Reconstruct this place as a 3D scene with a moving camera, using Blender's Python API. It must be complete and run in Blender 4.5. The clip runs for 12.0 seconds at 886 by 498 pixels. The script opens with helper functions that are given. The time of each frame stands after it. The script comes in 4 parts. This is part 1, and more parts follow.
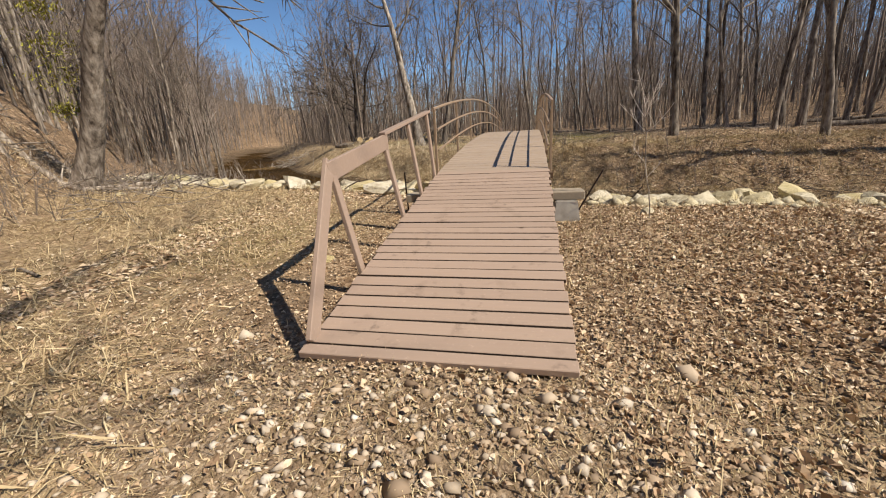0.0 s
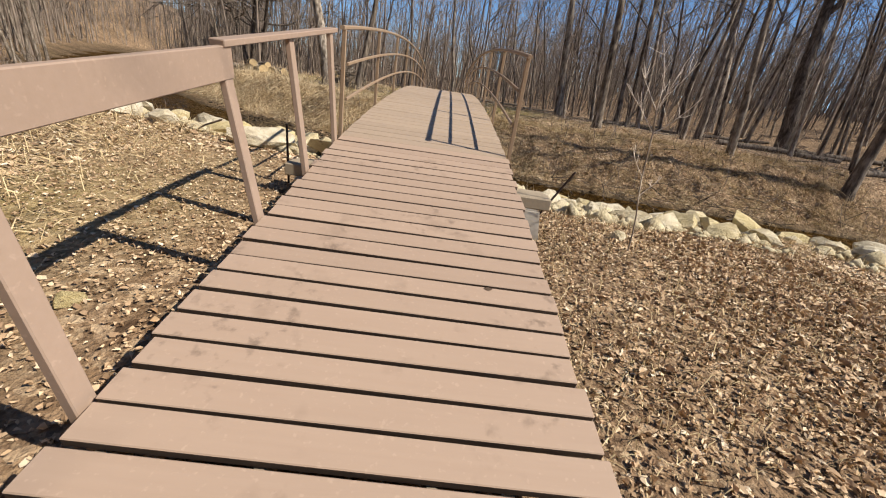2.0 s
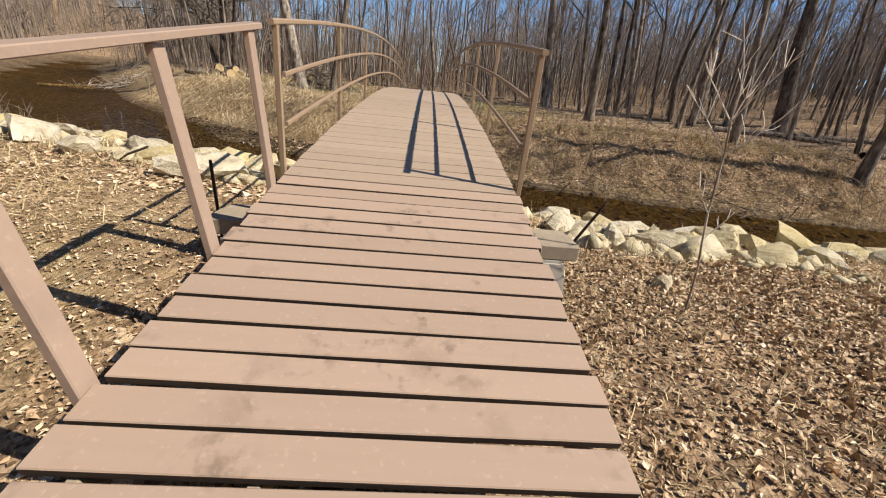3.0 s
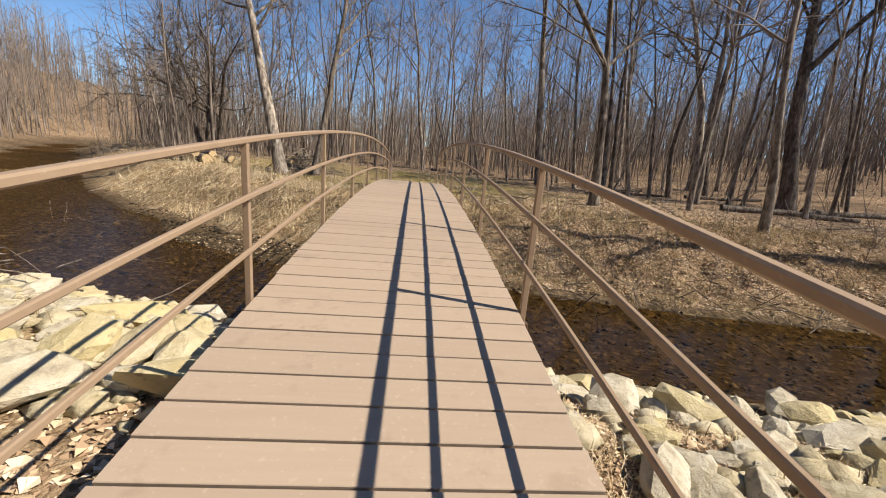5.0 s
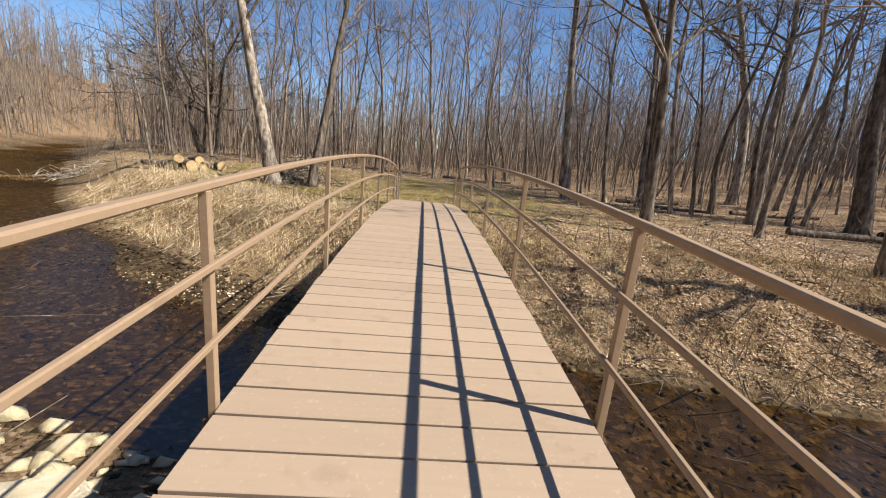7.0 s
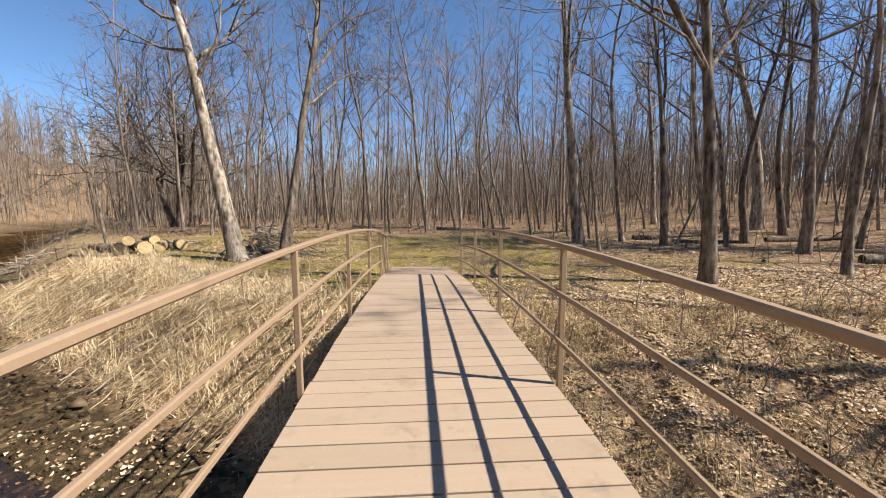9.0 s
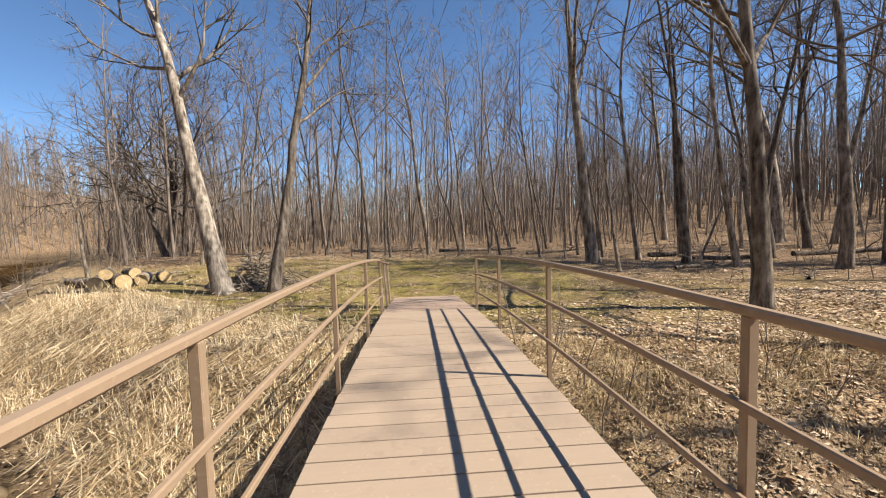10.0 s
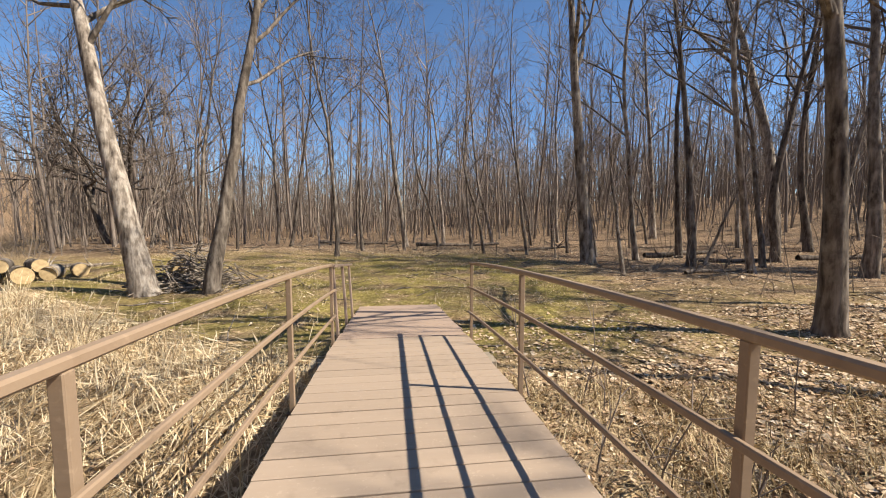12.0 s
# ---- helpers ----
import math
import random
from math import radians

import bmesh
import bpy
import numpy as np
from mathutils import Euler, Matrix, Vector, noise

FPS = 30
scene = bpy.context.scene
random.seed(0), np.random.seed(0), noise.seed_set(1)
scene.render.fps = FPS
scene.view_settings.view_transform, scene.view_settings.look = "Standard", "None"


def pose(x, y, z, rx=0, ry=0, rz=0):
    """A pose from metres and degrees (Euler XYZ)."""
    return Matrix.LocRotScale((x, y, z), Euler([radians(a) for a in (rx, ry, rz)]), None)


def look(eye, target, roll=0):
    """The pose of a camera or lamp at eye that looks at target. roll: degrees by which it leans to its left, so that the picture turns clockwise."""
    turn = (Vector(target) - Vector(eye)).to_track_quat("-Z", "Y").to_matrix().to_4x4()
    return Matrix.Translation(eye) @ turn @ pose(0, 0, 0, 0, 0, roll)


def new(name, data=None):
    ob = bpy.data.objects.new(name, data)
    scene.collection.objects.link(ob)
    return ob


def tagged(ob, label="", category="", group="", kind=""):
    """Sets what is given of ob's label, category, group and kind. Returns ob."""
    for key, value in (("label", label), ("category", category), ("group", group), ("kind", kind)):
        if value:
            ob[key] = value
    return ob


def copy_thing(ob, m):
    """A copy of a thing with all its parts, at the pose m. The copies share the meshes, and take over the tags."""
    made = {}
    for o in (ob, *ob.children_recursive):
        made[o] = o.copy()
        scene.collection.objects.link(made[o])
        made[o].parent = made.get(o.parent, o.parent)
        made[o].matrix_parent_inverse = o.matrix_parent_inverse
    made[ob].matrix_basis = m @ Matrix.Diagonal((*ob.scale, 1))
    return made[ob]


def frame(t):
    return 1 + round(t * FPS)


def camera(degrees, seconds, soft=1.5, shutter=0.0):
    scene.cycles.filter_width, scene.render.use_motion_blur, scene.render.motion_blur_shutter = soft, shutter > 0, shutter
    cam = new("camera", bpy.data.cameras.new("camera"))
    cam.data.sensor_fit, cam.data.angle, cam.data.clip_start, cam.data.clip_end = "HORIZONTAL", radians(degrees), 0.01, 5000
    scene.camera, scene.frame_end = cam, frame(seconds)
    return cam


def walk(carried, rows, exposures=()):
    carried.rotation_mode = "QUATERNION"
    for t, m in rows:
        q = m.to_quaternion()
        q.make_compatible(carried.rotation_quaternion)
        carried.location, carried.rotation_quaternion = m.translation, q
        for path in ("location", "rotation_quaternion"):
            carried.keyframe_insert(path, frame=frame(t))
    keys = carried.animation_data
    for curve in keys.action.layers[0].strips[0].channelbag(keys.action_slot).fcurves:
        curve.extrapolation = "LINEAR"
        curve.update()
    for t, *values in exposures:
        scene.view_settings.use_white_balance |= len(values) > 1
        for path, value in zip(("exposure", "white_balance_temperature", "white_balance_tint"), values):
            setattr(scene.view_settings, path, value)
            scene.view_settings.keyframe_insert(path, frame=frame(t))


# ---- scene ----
cam = camera(96.2, 12.0, soft=1.1)
PATH = [
    (0, (0.612, -2.109, 1.431), (0.188, -0.243, 0.849), -3.3),
    (0.5, (0.543, -1.557, 1.406), (0.204, 0.294, 0.728), -1.7),
    (1, (0.386, -1.055, 1.36), (0.257, 0.826, 0.691), 4.9),
    (1.5, (0.259, -0.488, 1.355), (0.279, 1.388, 0.663), 8.6),
    (2, (0.157, 0.147, 1.37), (0.243, 1.994, 0.609), 8.7),
    (2.5, (0.16, 0.793, 1.419), (0.273, 2.613, 0.597), 7.3),
    (3, (0.14, 1.491, 1.486), (0.277, 3.329, 0.709), 6.1),
    (3.5, (0.175, 2.191, 1.647), (0.339, 4.078, 1.005), 5.4),
    (3.7, (0.174, 2.467, 1.728), (0.344, 4.367, 1.126), 5.1),
    (5.3, (0.114, 4.563, 2.022), (0.271, 6.504, 1.564), 5.0),
    (5.5, (0.133, 4.837, 2.063), (0.282, 6.778, 1.605), 5.2),
    (6, (0.078, 5.591, 2.165), (0.213, 7.533, 1.705), 5.8),
    (6.5, (0.015, 6.332, 2.235), (0.133, 8.274, 1.772), 5.9),
    (7, (-0.034, 7.187, 2.319), (0.087, 9.129, 1.859), 5.5),
    (7.2, (-0.017, 7.519, 2.367), (0.104, 9.463, 1.914), 5.2),
    (8.8, (-0.039, 10.088, 2.488), (0.094, 12.067, 2.231), 0.6),
    (9, (-0.11, 10.393, 2.51), (0.024, 12.375, 2.278), -0.0),
    (9.5, (-0.173, 11.129, 2.557), (-0.042, 13.118, 2.386), -1.2),
    (10, (-0.225, 11.832, 2.537), (-0.09, 13.823, 2.407), -1.6),
    (10.5, (-0.264, 12.44, 2.557), (-0.106, 14.431, 2.453), -1.1),
    (11, (-0.237, 13.097, 2.553), (-0.045, 15.085, 2.453), -0.7),
    (11.5, (-0.203, 13.66, 2.562), (0.027, 15.643, 2.443), -0.4),
    (12, (-0.132, 14.21, 2.511), (0.119, 16.187, 2.341), -0.0),
]
walk(cam, [(t, look(eye, target, roll)) for t, eye, target, roll in PATH], exposures=[(0, 0.42), (2, 0.54), (3.5, 0.61), (5.5, 0.73), (9, 0.94), (12, 0.87)])

# ---- world, sun, exposure ----
SUN = Vector((0.95, -0.28, 1.02)).normalized()
world = bpy.data.worlds.new("world")
scene.world = world
world.use_nodes = True
wt = world.node_tree
sky = wt.nodes.new("ShaderNodeTexSky")
sky.sky_type, sky.sun_disc = "NISHITA", False
sky.sun_elevation, sky.sun_rotation = math.asin(SUN.z), math.atan2(SUN.x, SUN.y)
sky.air_density, sky.dust_density, sky.ozone_density = 0.7, 0.0, 3.0
tint = wt.nodes.new("ShaderNodeMix")
tint.data_type, tint.blend_type = "RGBA", "MULTIPLY"
tint.inputs[0].default_value, tint.inputs[7].default_value = 1.0, (0.88, 1.02, 1.09, 1)
wt.links.new(sky.outputs[0], tint.inputs[6])
wt.links.new(tint.outputs[2], wt.nodes["Background"].inputs[0])
wt.nodes["Background"].inputs[1].default_value = 0.084
sun = new("sun", bpy.data.lights.new("sun", "SUN"))
sun.data.energy, sun.data.angle, sun.data.color = 5.0, radians(0.53), (1.0, 0.895, 0.755)
sun.matrix_world = look(SUN * 50, (0, 0, 0))


# ---- materials ----
class Mat:
    """A small wrapper that builds a Principled material from nodes."""

    def __init__(self, name, rough=0.8, metal=0.0, coords="Object"):
        self.m = bpy.data.materials.new(name)
        self.m.use_nodes = True
        self.t = self.m.node_tree
        self.b = self.t.nodes["Principled BSDF"]
        self.b.inputs["Roughness"].default_value = rough
        self.b.inputs["Metallic"].default_value = metal
        self.b.inputs["Specular IOR Level"].default_value = 0.14
        tc = self.node("ShaderNodeTexCoord")
        geo = self.node("ShaderNodeNewGeometry")
        self.co = geo.outputs["Position"] if coords == "World" else tc.outputs[coords]
        self.island = geo.outputs["Random Per Island"]
        self.rand = self.node("ShaderNodeObjectInfo").outputs["Random"]

    def node(self, kind, **inputs):
        n = self.t.nodes.new(kind)
        for k, v in inputs.items():
            self.put(n.inputs[k], v)
        return n

    def put(self, socket, v):
        if isinstance(v, bpy.types.NodeSocket):
            self.t.links.new(v, socket)
        else:
            socket.default_value = v

    def scaled(self, s, co=None):
        n = self.node("ShaderNodeMapping", Vector=co or self.co)
        n.inputs["Scale"].default_value = s
        return n.outputs[0]

    def noise(self, scale, detail=4.0, stretch=None, rough=0.55, co=None):
        co = co or self.co
        if stretch:
            co = self.scaled(stretch, co)
        return self.node("ShaderNodeTexNoise", Vector=co, Scale=scale, Detail=detail, Roughness=rough).outputs[0]

    def voronoi(self, scale, stretch=None, out="Color"):
        co = self.scaled(stretch) if stretch else self.co
        return self.node("ShaderNodeTexVoronoi", Vector=co, Scale=scale).outputs[out]

    def ramp(self, fac, *stops):
        n = self.node("ShaderNodeValToRGB", Fac=fac)
        e = n.color_ramp.elements
        while len(e) < len(stops):
            e.new(0.5)
        for el, (p, c) in zip(e, stops):
            el.position, el.color = p, (*c, 1) if len(c) == 3 else c
        return n.outputs[0]

    def mix(self, fac, a, b, mode="MIX"):
        n = self.node("ShaderNodeMix")
        n.data_type, n.blend_type = "RGBA", mode
        self.put(n.inputs[0], fac)
        self.put(n.inputs[6], (*a, 1) if isinstance(a, tuple) else a)
        self.put(n.inputs[7], (*b, 1) if isinstance(b, tuple) else b)
        return n.outputs[2]

    def math(self, op, a, b=0.0):
        n = self.node("ShaderNodeMath")
        n.operation = op
        self.put(n.inputs[0], a)
        self.put(n.inputs[1], b)
        return n.outputs[0]

    def attr(self, name):
        n = self.node("ShaderNodeAttribute")
        n.attribute_name = name
        return n.outputs["Fac"]

    def done(self, color, height=None, strength=0.4, distance=0.02, rough=None):
        self.put(self.b.inputs["Base Color"], (*color, 1) if isinstance(color, tuple) else color)
        if height is not None:
            n = self.node("ShaderNodeBump", Strength=strength, Distance=distance, Height=height)
            self.put(self.b.inputs["Normal"], n.outputs[0])
        if rough is not None:
            self.put(self.b.inputs["Roughness"], rough)
        return self.m


def make_bark(name, dark, mid, light):
    m = Mat(name, 0.9)
    n = m.noise(9.0, 6, (1, 1, 0.18))
    patches = m.noise(5.5, 6, (1, 1, 0.5), rough=0.68)
    c = m.ramp(n, (0.3, dark), (0.52, mid), (0.72, light))
    c = m.mix(m.ramp(patches, (0.48, (0, 0, 0)), (0.66, (0.6, 0.6, 0.6))), c, light)
    c = m.mix(m.ramp(m.noise(1.6, 5), (0.55, (0, 0, 0)), (0.68, (0.6, 0.6, 0.6))), c, dark)
    c = m.mix(m.math("MULTIPLY", m.rand, 0.35), c, dark)
    return m.done(c, n, 0.8, 0.03)


BARK = make_bark("bark_grey_brown", (0.035, 0.027, 0.021), (0.20, 0.165, 0.13), (0.46, 0.40, 0.33))
BARK_PALE = make_bark("bark_pale", (0.045, 0.034, 0.026), (0.27, 0.225, 0.18), (0.62, 0.55, 0.46))
BARK_ROUGH = make_bark("bark_rough", (0.022, 0.017, 0.013), (0.15, 0.122, 0.097), (0.34, 0.295, 0.24))
BARK_DARK = make_bark("bark_dark", (0.028, 0.022, 0.018), (0.125, 0.102, 0.082), (0.30, 0.255, 0.21))


def make_twig():
    m = Mat("twig_bark", 0.9)
    c = m.ramp(m.noise(0.6, 3), (0.3, (0.13, 0.102, 0.083)), (0.7, (0.37, 0.308, 0.255)))
    return m.done(m.mix(m.math("MULTIPLY", m.rand, 0.4), c, (0.08, 0.062, 0.05)))


TWIG = make_twig()


def make_deck(name, a, b, gloss=0.55, coords="Object", smudge=0.0):
    m = Mat(name, gloss, coords=coords)
    grain = m.noise(7.0, 6, (0.25, 4, 4))
    wear = m.noise(3.2, 4)
    c = m.mix(grain, a, b)
    c = m.mix(m.ramp(wear, (0.62, (0, 0, 0)), (0.78, (0.55, 0.55, 0.55))), c, tuple(v * 0.62 for v in a))
    c = m.mix(m.math("MULTIPLY", m.rand, 0.30), c, tuple(v * 0.72 for v in a))
    if smudge:
        prints = m.math("MULTIPLY", m.ramp(m.noise(1.7, 3), (0.5, (0, 0, 0)), (0.62, (1, 1, 1))), m.ramp(m.noise(11.0, 4), (0.55, (0, 0, 0)), (0.68, (smudge,) * 3)))
        c = m.mix(prints, c, tuple(v * 0.42 for v in a))
        knots = m.ramp(m.voronoi(2.3, (0.8, 1.0, 0.05), "Distance"), (0.0, (0.5,) * 3), (0.035, (0.0,) * 3))
        c = m.mix(knots, c, tuple(v * 0.35 for v in a))
    dust = m.noise(38.0, 2)
    c = m.mix(m.ramp(dust, (0.62, (0, 0, 0)), (0.72, (0.35, 0.35, 0.35))), c, tuple(min(1, v * 1.25) for v in b))
    return m.done(c, grain, 0.25, 0.006, m.ramp(wear, (0.3, (gloss - 0.1,) * 3), (0.7, (gloss + 0.15,) * 3)))


DECK = make_deck("deck_paint_tan", (0.35, 0.270, 0.200), (0.40, 0.315, 0.236), coords="World", smudge=0.25)
RAMP_PAINT = make_deck("ramp_paint_tan", (0.35, 0.258, 0.196), (0.395, 0.298, 0.229), coords="World", smudge=0.6)
WOOD_RAIL = make_deck("rail_paint_wood", (0.30, 0.222, 0.170), (0.35, 0.262, 0.205))
STEEL = make_deck("rail_paint_steel", (0.28, 0.20, 0.132), (0.33, 0.243, 0.165), 0.42)
TIMBER = make_deck("timber_grey", (0.26, 0.215, 0.155), (0.40, 0.34, 0.26), 0.85)
GIRDER = make_deck("girder_paint_dark", (0.10, 0.062, 0.038), (0.13, 0.083, 0.052), 0.5)


def make_concrete():
    m = Mat("concrete", 0.9)
    n = m.noise(6, 6)
    return m.done(m.ramp(n, (0.3, (0.27, 0.245, 0.215)), (0.7, (0.43, 0.40, 0.35))), m.noise(60, 3), 0.3, 0.004)


CONCRETE = make_concrete()
# dark brown that puts the shade of plank gaps into the edge colour
EDGE = make_deck("gap_shade_plank_edge", (0.075, 0.052, 0.038), (0.11, 0.078, 0.056), 0.9)


def make_rock():
    m = Mat("limestone", 0.9)
    n = m.noise(2.6, 8, rough=0.65)
    c = m.ramp(n, (0.28, (0.24, 0.20, 0.15)), (0.46, (0.48, 0.425, 0.31)), (0.67, (0.64, 0.59, 0.48)))
    c = m.mix(m.ramp(m.rand, (0.45, (0, 0, 0)), (1.0, (0.75, 0.75, 0.75))), c, (0.56, 0.455, 0.20))
    c = m.mix(m.ramp(m.noise(7.0, 5), (0.6, (0, 0, 0)), (0.74, (0.8, 0.8, 0.8))), c, (0.19, 0.15, 0.11))
    return m.done(c, m.noise(7, 8, rough=0.7), 0.9, 0.05)


ROCK = make_rock()


def make_ground():
    m = Mat("forest_floor", 0.95, coords="World")
    cells = m.voronoi(17.0, (1, 1, 0.3))
    cells2 = m.voronoi(31.0, (1, 1, 0.3))
    sep = m.node("ShaderNodeSeparateColor", Color=cells).outputs[0]
    sep2 = m.node("ShaderNodeSeparateColor", Color=cells2).outputs[1]
    leaf = m.ramp(sep, (0.0, (0.085, 0.052, 0.032)), (0.35, (0.225, 0.145, 0.085)), (0.7, (0.38, 0.265, 0.165)), (1.0, (0.56, 0.43, 0.29)))
    leaf2 = m.ramp(sep2, (0.0, (0.07, 0.045, 0.029)), (0.5, (0.26, 0.175, 0.107)), (1.0, (0.48, 0.36, 0.23)))
    litter = m.mix(m.ramp(m.noise(3.0, 4), (0.4, (0, 0, 0)), (0.6, (1, 1, 1))), leaf, leaf2)
    soil = m.ramp(m.noise(22, 5), (0.3, (0.10, 0.067, 0.042)), (0.7, (0.25, 0.175, 0.11)))
    patch = m.ramp(m.noise(0.55, 5), (0.5, (0, 0, 0)), (0.66, (0.75, 0.75, 0.75)))
    c = m.mix(patch, litter, soil)
    straw = m.ramp(m.noise(26, 5, (1, 0.35, 1)), (0.3, (0.155, 0.105, 0.05)), (0.5, (0.40, 0.30, 0.17)), (0.72, (0.60, 0.49, 0.31)))
    c = m.mix(m.math("MULTIPLY", m.attr("straw"), m.ramp(m.noise(1.6, 5), (0.3, (0.25,) * 3), (0.62, (1, 1, 1)))), c, straw)
    moss = m.ramp(m.noise(14, 5), (0.3, (0.13, 0.11, 0.033)), (0.55, (0.275, 0.225, 0.07)), (0.75, (0.46, 0.37, 0.17)))
    c = m.mix(m.math("MULTIPLY", m.attr("moss"), m.ramp(m.noise(0.9, 5), (0.36, (0.15,) * 3), (0.56, (1, 1, 1)))), c, moss)
    mud = m.ramp(m.node("ShaderNodeSeparateColor", Color=m.voronoi(11.0)).outputs[0], (0.0, (0.02, 0.014, 0.009)), (0.7, (0.095, 0.068, 0.036)), (1.0, (0.29, 0.21, 0.115)))
    mud = m.mix(m.noise(2.2, 5), mud, (0.075, 0.054, 0.03))
    c = m.mix(m.attr("mud"), c, mud)
    gravel = m.ramp(m.node("ShaderNodeSeparateColor", Color=m.voronoi(42.0)).outputs[0], (0.0, (0.16, 0.11, 0.07)), (0.6, (0.32, 0.235, 0.155)), (1.0, (0.56, 0.45, 0.33)))
    c = m.mix(m.math("MULTIPLY", m.attr("gravel"), m.ramp(m.noise(5, 4), (0.35, (0.2,) * 3), (0.6, (0.9,) * 3))), c, gravel)
    tufts = m.ramp(m.noise(4.2, 7, rough=0.72), (0.36, (0.52, 0.47, 0.43)), (0.5, (0.97,) * 3), (0.68, (1.18, 1.16, 1.1)))
    c = m.mix(1.0, c, tufts, "MULTIPLY")
    h = m.math("ADD", sep, m.noise(40, 4))
    return m.done(c, h, 0.9, 0.035)


GROUND = make_ground()


def make_leaf():
    m = Mat("dead_leaf", 0.75)
    c = m.ramp(m.island, (0.0, (0.21, 0.138, 0.083)), (0.25, (0.37, 0.255, 0.158)), (0.58, (0.53, 0.39, 0.25)), (0.88, (0.66, 0.525, 0.36)), (1.0, (0.78, 0.67, 0.51)))
    return m.done(c)


LEAF = make_leaf()


def make_straw():
    m = Mat("dry_grass", 0.8)
    c = m.ramp(m.island, (0.0, (0.30, 0.21, 0.115)), (0.45, (0.59, 0.465, 0.285)), (1.0, (0.82, 0.71, 0.51)))
    old = m.ramp(m.noise(1.9, 6, rough=0.7), (0.5, (0.0,) * 3), (0.66, (0.55,) * 3))
    return m.done(m.mix(old, c, (0.20, 0.132, 0.072)))


STRAW = make_straw()


def make_old_straw():
    m = Mat("old_grass", 0.85)
    return m.done(m.ramp(m.island, (0.0, (0.18, 0.128, 0.068)), (0.5, (0.40, 0.305, 0.172)), (1.0, (0.66, 0.54, 0.33))))


OLD_STRAW = make_old_straw()


def make_stone_stuff():
    m = Mat("pebble", 0.9)
    return m.done(m.ramp(m.island, (0.0, (0.17, 0.12, 0.08)), (0.5, (0.37, 0.28, 0.19)), (1.0, (0.62, 0.53, 0.41))))


PEBBLE = make_stone_stuff()


def make_pale_stone():
    m = Mat("pale_stone", 0.9)
    c = m.ramp(m.island, (0.0, (0.36, 0.29, 0.21)), (0.5, (0.55, 0.48, 0.38)), (1.0, (0.72, 0.66, 0.56)))
    return m.done(m.mix(m.ramp(m.noise(24, 5), (0.45, (0,) * 3), (0.7, (0.6,) * 3)), c, (0.26, 0.2, 0.14)), m.noise(60, 4), 0.4, 0.004)


PALE_STONE = make_pale_stone()


def make_wet_stone():
    m = Mat("wet_stone", 0.45)
    return m.done(m.ramp(m.island, (0.0, (0.02, 0.015, 0.010)), (0.7, (0.075, 0.053, 0.031)), (1.0, (0.20, 0.15, 0.09))))


WET = make_wet_stone()


def make_water():
    m = Mat("stream_water", 0.05, coords="World")
    h = m.math("ADD", m.noise(6.0, 3, (1, 1.6, 1)), m.math("MULTIPLY", m.noise(1.4, 3), 0.8))
    bump = m.node("ShaderNodeBump", Strength=0.14, Distance=0.04, Height=h).outputs[0]
    gloss = m.node("ShaderNodeBsdfGlossy", Roughness=0.06, Normal=bump)
    clear = m.node("ShaderNodeBsdfTransparent")
    clear.inputs[0].default_value = (0.68, 0.58, 0.38, 1)
    mix = m.node("ShaderNodeMixShader")
    m.put(mix.inputs[0], m.math("MULTIPLY", m.node("ShaderNodeFresnel", IOR=1.28, Normal=bump).outputs[0], 0.10))
    m.put(mix.inputs[1], clear.outputs[0])
    m.put(mix.inputs[2], gloss.outputs[0])
    m.put(m.t.nodes["Material Output"].inputs[0], mix.outputs[0])
    return m.m


WATER = make_water()


def make_cut():
    m = Mat("cut_wood", 0.8)
    return m.done(m.ramp(m.noise(8, 5), (0.3, (0.36, 0.26, 0.135)), (0.7, (0.60, 0.46, 0.26))), m.noise(30, 3), 0.3, 0.005)


CUT = make_cut()


def make_rust():
    m = Mat("rusty_iron", 0.7, 0.3)
    return m.done(m.ramp(m.noise(20, 4), (0.3, (0.025, 0.018, 0.016)), (0.7, (0.07, 0.045, 0.035))))


RUST = make_rust()


def make_needles():
    m = Mat("yellow_green_needles", 0.8)
    return m.done(m.ramp(m.island, (0.0, (0.13, 0.13, 0.02)), (1.0, (0.36, 0.33, 0.06))))


NEEDLE = make_needles()
rng = np.random.default_rng(7)


# ---- mesh helpers ----
def mesh_np(name, verts, faces, material, smooth=False, attrs=None):
    """A mesh from arrays of vertices (n, 3) and faces (m, k)."""
    verts, faces = np.asarray(verts, np.float32), np.asarray(faces, np.int32)
    me = bpy.data.meshes.new(name)
    k = faces.shape[1]
    me.vertices.add(len(verts))
    me.vertices.foreach_set("co", verts.ravel())
    me.loops.add(faces.size)
    me.loops.foreach_set("vertex_index", faces.ravel())
    me.polygons.add(len(faces))
    me.polygons.foreach_set("loop_start", np.arange(0, faces.size, k, dtype=np.int32))
    me.polygons.foreach_set("loop_total", np.full(len(faces), k, np.int32))
    me.polygons.foreach_set("use_smooth", np.full(len(faces), smooth))
    for key, values in (attrs or {}).items():
        a = me.attributes.new(key, "FLOAT", "POINT")
        a.data.foreach_set("value", np.asarray(values, np.float32))
    me.update(calc_edges=True)
    me.materials.append(material)
    return me


def thing(name, base, label, category, group="", kind=""):
    ob = new(name)
    ob.location = base
    ob.empty_display_size = 0.2
    return tagged(ob, label, category, group, kind)


def child(name, mesh, parent, m=None, label=""):
    """One mesh object under a thing, at m relative to it."""
    ob = new(name, mesh)
    ob.parent = parent
    if m is not None:
        ob.matrix_basis = m
    return tagged(ob, label) if label else ob


